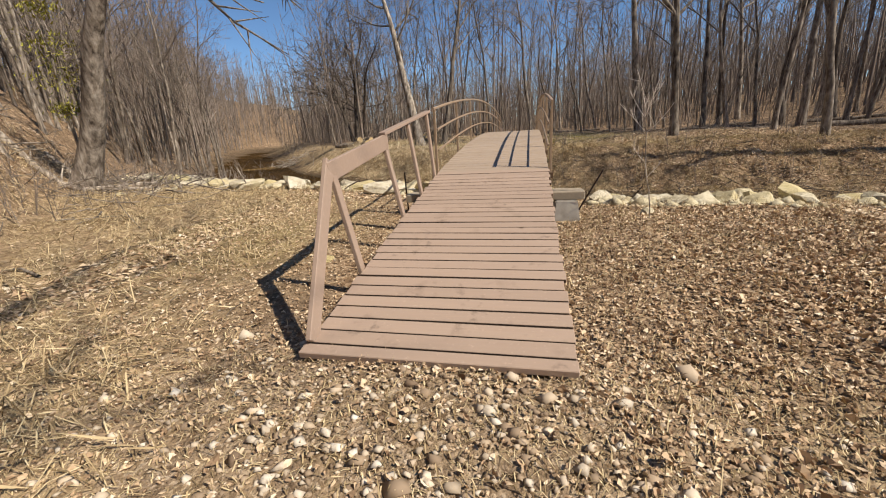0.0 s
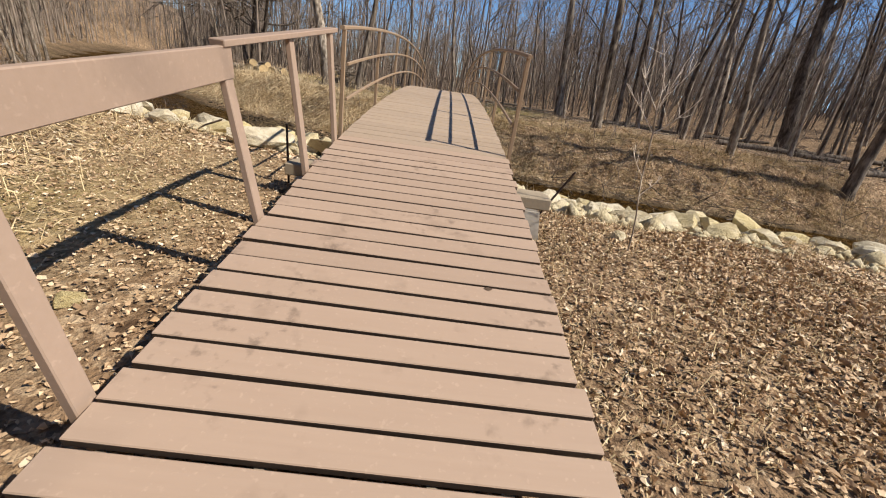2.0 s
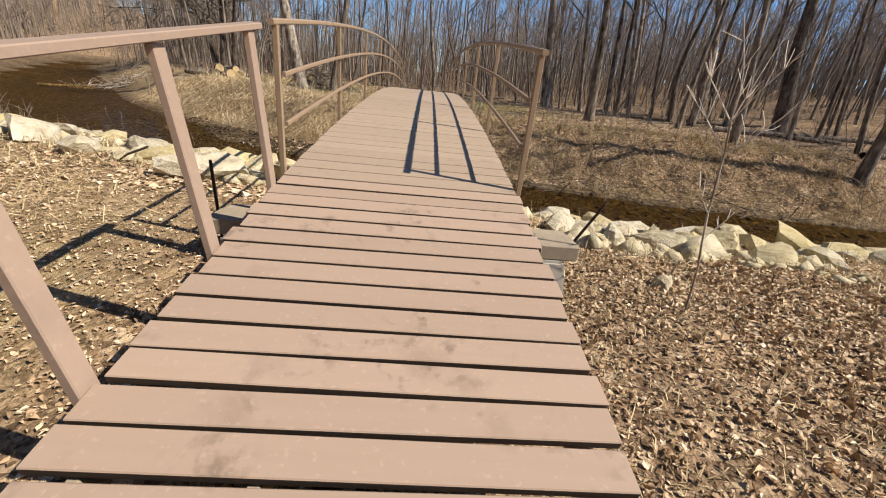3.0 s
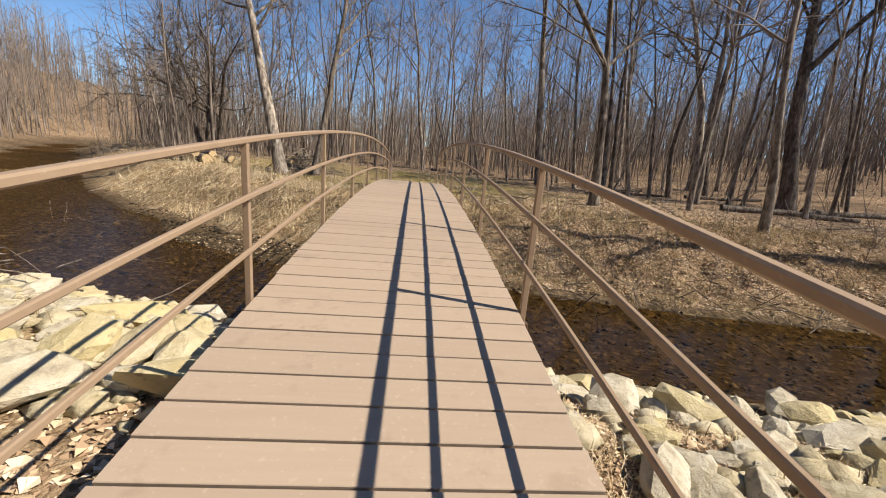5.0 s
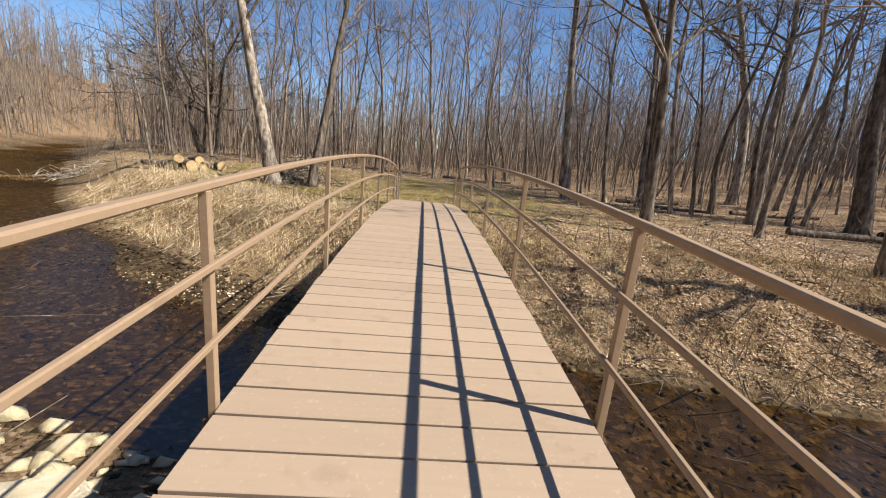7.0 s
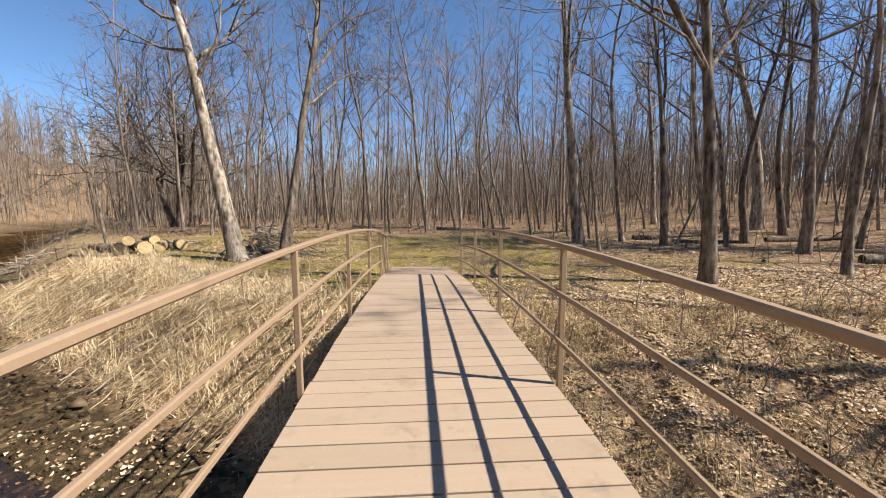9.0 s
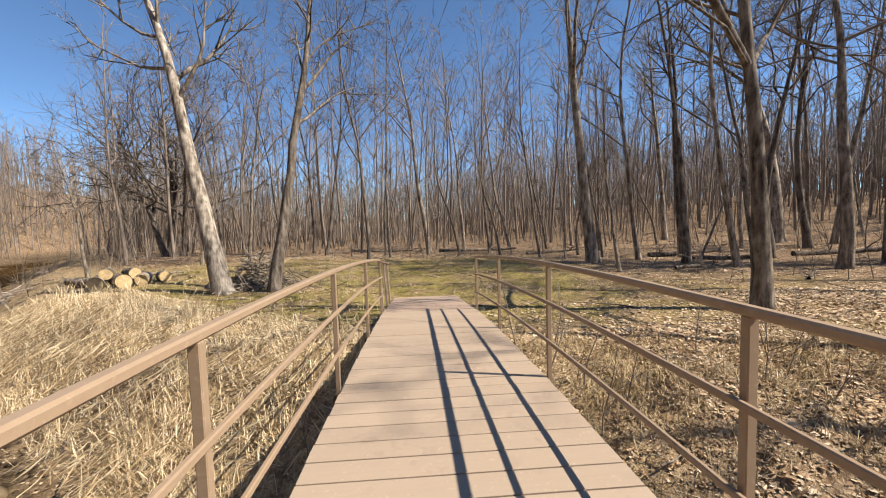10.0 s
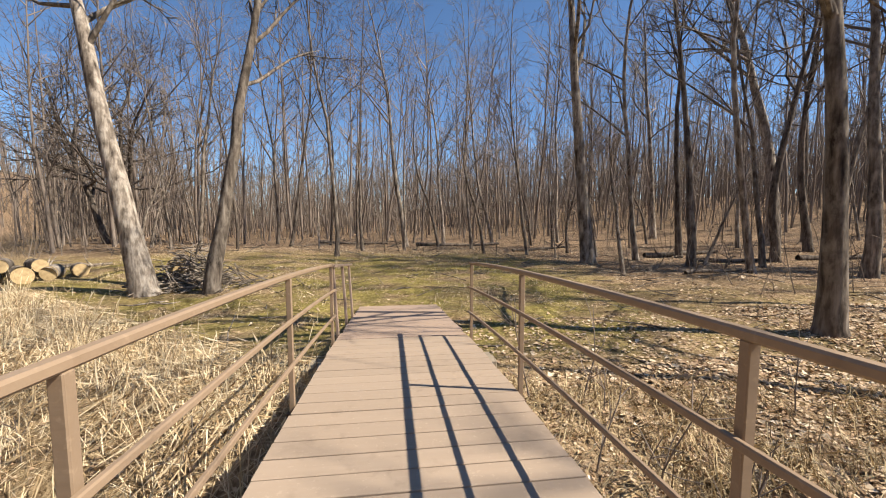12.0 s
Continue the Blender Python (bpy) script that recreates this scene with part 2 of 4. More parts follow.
def from_bm(name, bm, material, smooth=False):
    me = bpy.data.meshes.new(name)
    for f in bm.faces:
        f.smooth = smooth
    bm.to_mesh(me)
    bm.free()
    me.materials.append(material)
    return me


def box_mesh(name, sx, sy, sz, material, bevel=0.006):
    bm = bmesh.new()
    bmesh.ops.create_cube(bm, size=1.0)
    bmesh.ops.scale(bm, vec=(sx, sy, sz), verts=bm.verts)
    if bevel:
        bmesh.ops.bevel(bm, geom=bm.edges[:], offset=bevel, segments=1, affect="EDGES")
    return from_bm(name, bm, material)


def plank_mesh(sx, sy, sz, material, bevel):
    """A board with painted top and bare long edges, coloured darker to put in the gaps' shade."""
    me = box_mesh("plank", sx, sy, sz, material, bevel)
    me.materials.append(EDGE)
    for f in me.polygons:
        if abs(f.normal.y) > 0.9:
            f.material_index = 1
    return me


def beam_pose(p, q, up=(0, 0, 1)):
    """Pose at the middle of p and q, with local y along p to q and local z near up."""
    p, q, up = Vector(p), Vector(q), Vector(up)
    y = (q - p).normalized()
    x = y.cross(up).normalized()
    z = x.cross(y)
    m = Matrix((x, y, z)).transposed().to_4x4()
    m.translation = (p + q) / 2
    return m, (q - p).length


def beam(name, p, q, w, h, material, parent, up=(0, 0, 1), bevel=0.005, label=""):
    m, length = beam_pose(p, q, up)
    m.translation -= parent.location
    return child(name, box_mesh(name, w, length, h, material, bevel), parent, m, label)


class Tubes:
    """Collects tapered tubes into one mesh."""

    def __init__(self):
        self.v, self.f, self.n = [], [], 0

    def add(self, pts, radii, sides):
        pts, radii = np.asarray(pts, float), np.asarray(radii, float)
        tan = np.gradient(pts, axis=0)
        tan /= np.linalg.norm(tan, axis=1, keepdims=True) + 1e-9
        ref = np.array((0.0, 0.0, 1.0)) if abs(tan[0][2]) < 0.8 else np.array((1.0, 0.0, 0.0))
        u = np.cross(tan, ref)
        u /= np.linalg.norm(u, axis=1, keepdims=True) + 1e-9
        w = np.cross(tan, u)
        a = np.linspace(0, 2 * np.pi, sides, endpoint=False)
        ring = u[:, None, :] * np.cos(a)[None, :, None] + w[:, None, :] * np.sin(a)[None, :, None]
        self.v.append((pts[:, None, :] + ring * radii[:, None, None]).reshape(-1, 3))
        k = len(pts)
        i, j = np.meshgrid(np.arange(k - 1), np.arange(sides), indexing="ij")
        b = i * sides + j + self.n
        c = i * sides + (j + 1) % sides + self.n
        self.f.append(np.stack([b, c, c + sides, b + sides], -1).reshape(-1, 4))
        self.n += k * sides

    def mesh(self, name, material, smooth=True):
        return mesh_np(name, np.concatenate(self.v), np.concatenate(self.f), material, smooth)


# ---- lie of the land ----
STREAM = [(90, 0, 1.8), (40, 6.5, 1.8), (20, 9.6, 1.7), (9.6, 10.7, 1.7), (6.5, 11.0, 1.85), (3, 11.75, 1.95), (-3.3, 13.5, 2.1), (-8, 15.6, 2.7),
          (-14, 19.0, 3.2), (-19.5, 24.0, 3.4), (-29, 36, 3.4), (-46, 60, 3.7), (-59, 84, 3.9), (-60, 112, 4.0), (-38, 230, 4.0)]
WATER_Z = -1.32


def smooth01(v):
    v = np.clip(v, 0, 1)
    return v * v * (3 - 2 * v)


def stream_distance(x, y):
    """Signed distance from the stream's middle (far bank positive), and its half width there."""
    best, sign, half = np.full(x.shape, 1e9), np.ones(x.shape), np.ones(x.shape)
    for (ax, ay, ah), (bx, by, bh) in zip(STREAM, STREAM[1:]):
        dx, dy = bx - ax, by - ay
        t = np.clip(((x - ax) * dx + (y - ay) * dy) / (dx * dx + dy * dy), 0, 1)
        ex, ey = x - ax - t * dx, y - ay - t * dy
        d = np.hypot(ex, ey)
        near = d < best
        best = np.where(near, d, best)
        sign = np.where(near, np.where(ex * dy - ey * dx > 0, 1.0, -1.0), sign)
        half = np.where(near, ah + t * (bh - ah), half)
    return best * sign, half


def wavy(x, y, scale, seed=0.0):
    return (np.sin(x * 1.3 * scale + 1.7 * seed + 1.1 * np.sin(y * 0.7 * scale + seed)) * np.sin(y * 1.1 * scale + seed * 0.6 + 0.8 * np.sin(x * 0.9 * scale - seed))
            + 0.5 * np.sin(x * 2.9 * scale + y * 1.7 * scale + seed * 2.3) * np.sin(y * 2.3 * scale - x * 1.1 * scale + seed))


def hill_left(x, y):
    """Distance up the slope beyond the foot of the left hill."""
    return ((x + 6.0) * -13.5 + (y - 1.5) * -14.0) / 19.45


def hill_far_left(x, y):
    s, half = stream_distance(x, y)
    return np.where(y > 18, -s - half - 7.0, -1.0)


def land(x, y):
    """Height of the ground."""
    x, y = np.asarray(x, float), np.asarray(y, float)
    s, half = stream_distance(x, y)
    bed = WATER_Z - 0.30 * np.clip(1 - (s / half) ** 2, 0, 1)
    bed = bed + 0.27 * smooth01((s / half - 0.05) / 0.7) * smooth01((-x - 0.8) / 1.5) * smooth01((x + 10) / 3)
    dn, df = -s - half, s - half
    near = WATER_Z + (WATER_Z * -1 - 0.12) * smooth01(dn / 3.3) + 0.12 * smooth01((dn - 2.8) / 2.0)
    lip = 2.6 + 0.9 * smooth01((x - 2) / 5)
    far = WATER_Z + 0.16 * smooth01((df + 0.2) / 0.9) + (WATER_Z * -1 + 0.11) * smooth01((df - 0.5) / lip) + 0.12 * smooth01((df - 3) / 6)
    z = np.where(dn > 0, near, np.where(df > 0, far, bed))
    dry = np.clip(np.maximum(dn, df), 0, 3) / 3
    z = z + dry * (0.035 * wavy(x, y, 0.9, 1.0) + 0.09 * wavy(x, y, 0.16, 2.0))
    z = z + 0.078 * smooth01(1.6 - np.hypot(x / 1.15, (y + 0.35) / 0.5))
    fade = smooth01((250 - np.hypot(x, y)) / 110)
    h = np.maximum(hill_left(x, y), hill_far_left(x, y))
    z = z + np.where(s < 0, fade * 19 * (1 + 0.06 * smooth01((15 - y) / 9)) * (1 - np.exp(-np.clip(h, 0, None) * 0.055)) * smooth01(h / 2.6) * (1 + 0.05 * wavy(x, y, 0.5, 3.0)), 0)
    r = (x - 17) * 0.75 + (y - 24) * 0.35
    z = z + np.where(s > 0, fade * 11 * (1 - np.exp(-np.clip(r, 0, None) * 0.013)) * smooth01(r / 26), 0)
    bank = smooth01((df - 0.25) / 0.8) * smooth01((5.5 - df) / 3) * smooth01((x - 0.6) / 1.2) * smooth01((22 - x) / 6)
    z = z + bank * (0.075 * wavy(x, y, 2.1, 5.0) + 0.05 * wavy(x, y, 3.7, 8.0))
    rough = smooth01((hill_left(x, y) - 0.3) / 2.0) * smooth01((16 - hill_left(x, y)) / 6) * (y < 22) * (s < 0)
    z = z + rough * (0.20 * wavy(x, y, 0.95, 4.0) + 0.10 * wavy(x, y, 2.3, 6.0))
    return z


def land1(x, y):
    return float(land(np.array([x]), np.array([y]))[0])


def spaced(lo, hi, step, far, grow=1.16):
    v = list(np.arange(lo, hi + 1e-6, step))
    a, b, k = lo, hi, step
    left, right = [], []
    while a > -far or b < far:
        k *= grow
        a, b = a - k, b + k
        left.append(a)
        right.append(b)
    return np.array(left[::-1] + v + right)


def make_ground_mesh():
    xs, ys = spaced(-14, 14, 0.24, 1500), spaced(-4, 30, 0.24, 1500)
    gx, gy = np.meshgrid(xs, ys, indexing="ij")
    z = land(gx, gy)
    s, half = stream_distance(gx, gy)
    nx, ny = gx.shape
    i, j = np.meshgrid(np.arange(nx - 1), np.arange(ny - 1), indexing="ij")
    a = i * ny + j
    faces = np.stack([a, a + ny, a + ny + 1, a + 1], -1).reshape(-1, 4)
    dn, df = -s - half, s - half
    moss = smooth01((df - 3.5) / 2.5) * smooth01((9 - gx) / 5) * smooth01((gx + 26) / 8) * smooth01((40 - gy) / 8) * smooth01((gy - 18.5) / 3)
    moss = np.maximum(moss, 0.5 * smooth01(1 - np.hypot((gx + 3.6) / 2.6, (gy - 3.2) / 2.6)))
    moss = np.maximum(moss, 0.45 * smooth01((df - 3.5) / 2.5) * smooth01((15 - gx) / 4) * smooth01((gx - 3) / 3) * smooth01((28 - gy) / 6))
    moss = np.maximum(moss, 0.6 * smooth01((-0.9 - gx) / 1.0) * smooth01((gx + 9) / 3) * smooth01((gy - 11.6) / 1.2) * smooth01((15.5 - gy) / 1.5))
    straw = np.where(s > 0, smooth01(df / 1.2) * smooth01((6.5 - df) / 3) * smooth01((6 - gx) / 6), 0)
    straw = np.maximum(straw, np.where(s < 0, smooth01((-1.2 - gx) / 1.6) * smooth01((1.8 - hill_left(gx, gy)) / 2.2) * smooth01((dn - 1.5) / 1) * 0.85 * smooth01((gy + 3.5) / 2) * smooth01((gx + 22) / 8), 0))
    straw = np.maximum(straw, np.where(s < 0, 0.8 * smooth01(1 - np.abs(dn - 3.6) / 2.4) * smooth01((gx - 1) / 1.5), 0))
    mud = np.where(np.abs(s) < half + 0.15, 1.0, np.where(s > 0, smooth01(1 - df / 0.9) * 0.8, smooth01(1 - dn / 1.5) * 0.6))
    straw = np.maximum(straw, 0.55 * smooth01((0.6 - gy) / 1.2) * smooth01((gy + 8) / 3) * smooth01((5 - np.abs(gx)) / 2))
    gravel = smooth01(1.6 - np.hypot(gx / 1.5, (gy + 0.4) / 1.3))
    me = mesh_np("ground", np.stack([gx, gy, z], -1).reshape(-1, 3), faces, GROUND, True,
                 {"moss": moss.ravel(), "straw": straw.ravel(), "mud": mud.ravel(), "gravel": gravel.ravel()})
    return tagged(new("ground", me), "leaf-littered forest floor with dry grass and mossy patches", "ground", kind="structure")


make_ground_mesh()


def make_water_mesh():
    pts = np.array(STREAM)
    d = np.gradient(pts[:, :2], axis=0)
    d /= np.linalg.norm(d, axis=1, keepdims=True)
    nrm = np.stack([d[:, 1], -d[:, 0]], 1)
    rows = [np.column_stack([pts[:, :2] + nrm * (pts[:, 2:3] + 0.9) * k, np.full(len(pts), WATER_Z)]) for k in (-1, 1)]
    n = len(pts)
    v = np.concatenate(rows)
    f = [(i, i + 1, n + i + 1, n + i) for i in range(n - 1)]
    ob = new("water", mesh_np("water", v, f, WATER))
    return tagged(ob, "shallow dark clear stream water", "stream", kind="structure")


make_water_mesh()


# ---- footbridge ----
HALF = 0.905
POSTS = [4.63 + 2.125 * k for k in range(8)]
START, END = 4.5, 19.6


def deck_z(y):
    return 1.185 - 0.00724 * (y - 12.6) ** 2


def swept(name, x, lo, hi, drop, w, h, material, parent, step=0.35, label=""):
    """A bar that follows the arch at x, its top `drop` above the deck, from y lo to hi."""
    ys = np.linspace(lo, hi, int((hi - lo) / step) + 2)
    b = min(w, h) * 0.22
    sec = [(-w / 2 + b, -h), (w / 2 - b, -h), (w / 2, -h + b), (w / 2, -b), (w / 2 - b, 0), (-w / 2 + b, 0), (-w / 2, -b), (-w / 2, -h + b)]
    v = [(x + sx, y, deck_z(y) + drop + sz) for y in ys for sx, sz in sec]
    k = len(sec)
    f = [(i * k + j, (i + 1) * k + j, (i + 1) * k + (j + 1) % k, i * k + (j + 1) % k) for i in range(len(ys) - 1) for j in range(k)]
    e = (len(ys) - 1) * k
    f += [(0, 1, 2, 3), (0, 3, 4, 7), (4, 5, 6, 7), (e + 3, e + 2, e + 1, e), (e + 7, e + 4, e + 3, e), (e + 7, e + 6, e + 5, e + 4)]
    v = np.array(v) - np.array(parent.location)
    return child(name, mesh_np(name, v, f, material), parent, None, label)


def make_footbridge():
    base = Vector((0, 12.05, land1(0, 12.05)))
    fb = thing("footbridge", base, "arched steel footbridge with tan painted plank deck and brown pipe rails", "footbridge")
    plank = box_mesh("plank", 2 * HALF, 0.1905, 0.04, DECK, 0.003)
    y, r = 4.637, random.Random(3)
    while y < END - 0.05:
        slope = math.degrees(math.atan(-2 * 0.00724 * (y - 12.6)))
        m = pose(r.uniform(-0.006, 0.006), y, deck_z(y) - 0.02 + r.uniform(-0.0015, 0.0015), slope, 0, r.uniform(-0.12, 0.12))
        child("plank", plank, fb, Matrix.Translation(-base) @ m)
        y += 0.2037
    for x in (-0.80, 0.80):
        swept("girder", x, START, END, -0.045, 0.11, 0.30, GIRDER, fb, label="dark painted steel girder")
    for yy in POSTS:
        beam("crossbeam", (-0.98, yy, deck_z(yy) - 0.12), (0.98, yy, deck_z(yy) - 0.12), 0.06, 0.09, GIRDER, fb)
        for x in (-0.935, 0.935):
            top = deck_z(yy) + 1.0
            beam("post", (x, yy, deck_z(yy) - 0.2), (x, yy, top), 0.040, 0.040, STEEL, fb, (0, 1, 0), 0.004)
    for x, s in ((-0.935, 1), (0.935, -1)):
        swept("handrail", x, POSTS[0] - 0.09, POSTS[-1] + 0.09, 1.037, 0.046, 0.038, STEEL, fb, 0.25)
        for hgt in (0.705, 0.365):
            swept("side_rail", x + s * 0.042, POSTS[0], POSTS[-1], hgt, 0.025, 0.032, STEEL, fb, 0.25)
    return fb


make_footbridge()


def ramp_z(y):
    return 0.035 + 0.1525 * y


def make_near_ramp():
    base = Vector((0, 2.2, land1(0, 2.2)))
    rp = thing("approach_ramp", base, "tan painted plank ramp with a wooden rail on one side", "ramp")
    slope = math.degrees(math.atan(0.1525))
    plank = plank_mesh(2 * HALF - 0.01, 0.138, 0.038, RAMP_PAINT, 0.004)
    r, ys = random.Random(5), [0.172]
    child("plank", box_mesh("plank", 2 * HALF, 0.10, 0.05, RAMP_PAINT, 0.005), rp, Matrix.Translation(-base) @ pose(0.0, 0.035, ramp_z(0.035) - 0.016, slope))
    while ys[-1] < 4.30:
        ys.append(ys[-1] + 0.1567)
    for y in ys:
        m = pose(r.uniform(-0.018, 0.012), y, ramp_z(y) - 0.014 + r.uniform(-0.003, 0.003), slope + r.uniform(-0.6, 0.6), r.uniform(-0.15, 0.15), r.uniform(-0.3, 0.3))
        child("plank", plank, rp, Matrix.Translation(-base) @ m)
    for x in (-0.78, -0.28, 0.28, 0.78):
        beam("stringer", (x, 0.12, ramp_z(0.12) - 0.11), (x, 4.46, ramp_z(4.46) - 0.12), 0.04, 0.14, TIMBER, rp)
    for x in (-0.72, -0.2, 0.25, 0.74):
        for y in (0.4, 1.1, 1.9, 2.7, 3.5):
            beam("spacer", (x, y, ramp_z(y) - 0.036), (x + 0.055, y, ramp_z(y) - 0.036), 0.05, 0.02, RAMP_PAINT, rp)
    # knot hole: a flat disc on the plank, its inner shade given by dark colour
    bm = bmesh.new()
    bmesh.ops.create_circle(bm, cap_ends=True, segments=9, radius=0.014)
    for v in bm.verts:
        v.co.x *= 1.5 + 0.25 * math.sin(v.co.y * 400)
    child("knot_hole", from_bm("knot_hole", bm, EDGE), rp, Matrix.Translation(-base) @ pose(0.53, 2.1, ramp_z(2.1) + 0.0105, slope), "flat dark disc drawn as an open knot hole in a plank")
    # posts lean outwards
    for y, tx, ty, tz, lo in ((1.19, -1.10, 1.15, 1.17, 0.25), (2.58, -1.12, 2.58, 1.37, 0.25), (3.46, -1.06, 3.47, 1.51, 0.3), (4.30, -1.00, 4.33, 1.66, 0.3)):
        beam("post", (-0.925 + lo * 0.12, y, ramp_z(y) - lo), (tx, ty, tz), 0.04, 0.088, WOOD_RAIL, rp, (0, 1, 0))
    beam("brace", (-0.86, 0.10, ramp_z(0.1) + 0.0), (-1.10, 1.13, 1.20), 0.04, 0.135, WOOD_RAIL, rp, (0, -1, 0.6))
    beam("rail_board", (-1.085, 1.05, 1.115), (-1.085, 2.62, 1.315), 0.04, 0.175, WOOD_RAIL, rp)
    beam("top_rail", (-1.10, 2.52, 1.40), (-1.00, 4.46, 1.695), 0.088, 0.038, WOOD_RAIL, rp)
    return rp


make_near_ramp()


def make_far_ramp():
    y0, y1 = 19.62, 23.6
    z0, z1 = deck_z(19.5) - 0.01, land1(0, 23.6) + 0.05
    base = Vector((0, 21.6, land1(0, 21.6)))
    rp = thing("approach_ramp", base, "tan painted plank ramp descending to mossy grass", "ramp")
    zz = lambda y: z0 + (z1 - z0) * (y - y0) / (y1 - y0)
    slope = math.degrees(math.atan((z1 - z0) / (y1 - y0)))
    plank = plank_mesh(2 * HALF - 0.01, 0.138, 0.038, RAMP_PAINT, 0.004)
    r, y = random.Random(8), y0 + 0.08
    while y < y1:
        child("plank", plank, rp, Matrix.Translation(-base) @ pose(r.uniform(-0.015, 0.015), y, zz(y) - 0.02, slope, 0, r.uniform(-0.3, 0.3)))
        y += 0.1565
    for x in (-0.78, 0.0, 0.78):
        beam("stringer", (x, y0, zz(y0) - 0.11), (x, y1, zz(y1) - 0.11), 0.04, 0.14, TIMBER, rp)
    for y in (20.1, 21.2, 22.2):
        beam("post", (-0.935, y, zz(y) - 0.25), (-1.0, y, zz(y) + 0.98), 0.04, 0.088, WOOD_RAIL, rp, (0, 1, 0))
    beam("top_rail", (-0.98, 19.9, zz(19.9) + 1.0), (-1.0, 22.4, zz(22.4) + 1.0), 0.088, 0.038, WOOD_RAIL, rp)
    return rp


make_far_ramp()


def make_abutment(y, x0, x1, z, label):
    g = land1(0, y)
    ab = thing("bridge_abutment", (0, y, g), label, "abutment")
    beam("sill_beam", (x0, y, z), (x1, y, z), 0.26, 0.13, TIMBER, ab, bevel=0.012)
    beam("cap_board", (x0 + 0.02, y + 0.20, z + 0.03), (x1 - 0.02, y + 0.20, z + 0.03), 0.13, 0.06, TIMBER, ab, bevel=0.008)
    for x in (x0 + 0.28, x1 - 0.28):
        h = z - 0.065 - g + 0.12
        bm = bmesh.new()
        bmesh.ops.create_cube(bm, size=1.0)
        bmesh.ops.scale(bm, vec=(0.34, 0.36, h), verts=bm.verts)
        for v in bm.verts:
            if v.co.z < 0:
                v.co.x *= 1.35
                v.co.y *= 1.3
        bmesh.ops.bevel(bm, geom=bm.edges[:], offset=0.02, segments=2, affect="EDGES")
        child("concrete_footing", from_bm("concrete_footing", bm, CONCRETE), ab, pose(x, 0.02, z - 0.065 - h / 2 - g), "pale rough concrete footing")
    return ab


make_abutment(4.52, -1.46, 1.46, 0.30, "grey timber sill on concrete footings under the bridge end")
make_abutment(19.6, -1.3, 1.3, 0.42, "grey timber sill under the bridge end on the far bank")


# ---- trees ----
def wander(p, d, length, n, jitter, lift, r):
    """A crooked line of n steps from p towards d, bending upwards by lift."""
    pts, d = [np.array(p, float)], np.array(d, float)
    for _ in range(n):
        d = d + r.normal(0, jitter, 3) + np.array((0, 0, lift))
        d /= np.linalg.norm(d)
        pts.append(pts[-1] + d * length / n)
    return np.array(pts)


def side_way(d, angle, r):
    """A direction at that angle from d, to a random side."""
    d = d / np.linalg.norm(d)
    a = np.cross(d, r.normal(0, 1, 3))
    a /= np.linalg.norm(a) + 1e-9
    return d * math.cos(angle) + a * math.sin(angle)


def grow(seed, height, radius, lean=(0, 0), bare=0.4, crown=0.32, limbs=14, subs=6, twigs=6, crooked=0.05, forks=(), flare=1.5, spread=(35, 65), gnarl=0.16):
    """Trunk and branch meshes of a leafless tree, its foot at the origin."""
    r = np.random.default_rng(seed)
    trunk, arms = Tubes(), Tubes()
    n = 14
    d = np.array((lean[0], lean[1], 1.0))
    path = wander((0, 0, -0.25), d / np.linalg.norm(d), height, n, crooked, 0.012, r)
    t = np.linspace(0, 1, n + 1)
    rad = radius * (1 - 0.93 * t ** 0.9)
    rad[0] *= flare
    rad[1] *= 1 + (flare - 1) * 0.15
    base = path[0] + (path[1] - path[0]) * 0.35
    path = np.insert(path, 1, base, 0)
    rad = np.insert(rad, 1, radius * (1 + (flare - 1) * 0.25))
    trunk.add(path, rad, 10)
    tt = np.insert(t, 1, t[1] * 0.35)

    def branch(p, d, length, r0, depth):
        steps = (5 if gnarl < 0.2 else 8, 2 if gnarl < 0.2 else 3, 1)[depth]
        line = wander(p, d, length, steps, (gnarl, gnarl + 0.04, 0.22)[depth], (0.07, 0.05, 0.03)[depth], r)
        arms.add(line, np.linspace(r0, max(r0 * 0.28, 0.005), steps + 1), (6, 3, 3)[depth])
        if depth == 2:
            return
        for _ in range(int((subs, twigs)[depth])):
            f = r.uniform(0.25, 1.0)
            i = min(int(f * steps), steps - 1)
            q = line[i] + (line[i + 1] - line[i]) * (f * steps - i)
            branch(q, side_way(line[i + 1] - line[i], math.radians(r.uniform(25, 60)), r), length * r.uniform(0.3, 0.6) * (1.1 - 0.35 * f), max(r0 * 0.55 * (1.15 - f * 0.5), 0.0095), depth + 1)

    for k in range(limbs):
        f = bare + (0.985 - bare) * ((k + r.uniform(0, 1)) / limbs)
        i = int(np.searchsorted(tt, f)) - 1
        i = max(0, min(i, len(path) - 2))
        g = (f - tt[i]) / (tt[i + 1] - tt[i])
        p, d0 = path[i] + (path[i + 1] - path[i]) * g, path[i + 1] - path[i]
        r0 = rad[i] * (1 - g) + rad[i + 1] * g
        length = height * crown * (1.15 - 0.75 * (f - bare) / (1 - bare)) * r.uniform(0.65, 1.15)
        branch(p, side_way(d0, math.radians(r.uniform(*spread)), r), length, max(r0 * r.uniform(0.4, 0.65), 0.02), 0)
    for f, way, length, k in forks:
        i = max(0, min(int(np.searchsorted(tt, f)) - 1, len(path) - 2))
        w = np.array(way, float)
        branch(path[i], w / np.linalg.norm(w), length, rad[i] * k, 0)
    return trunk, arms


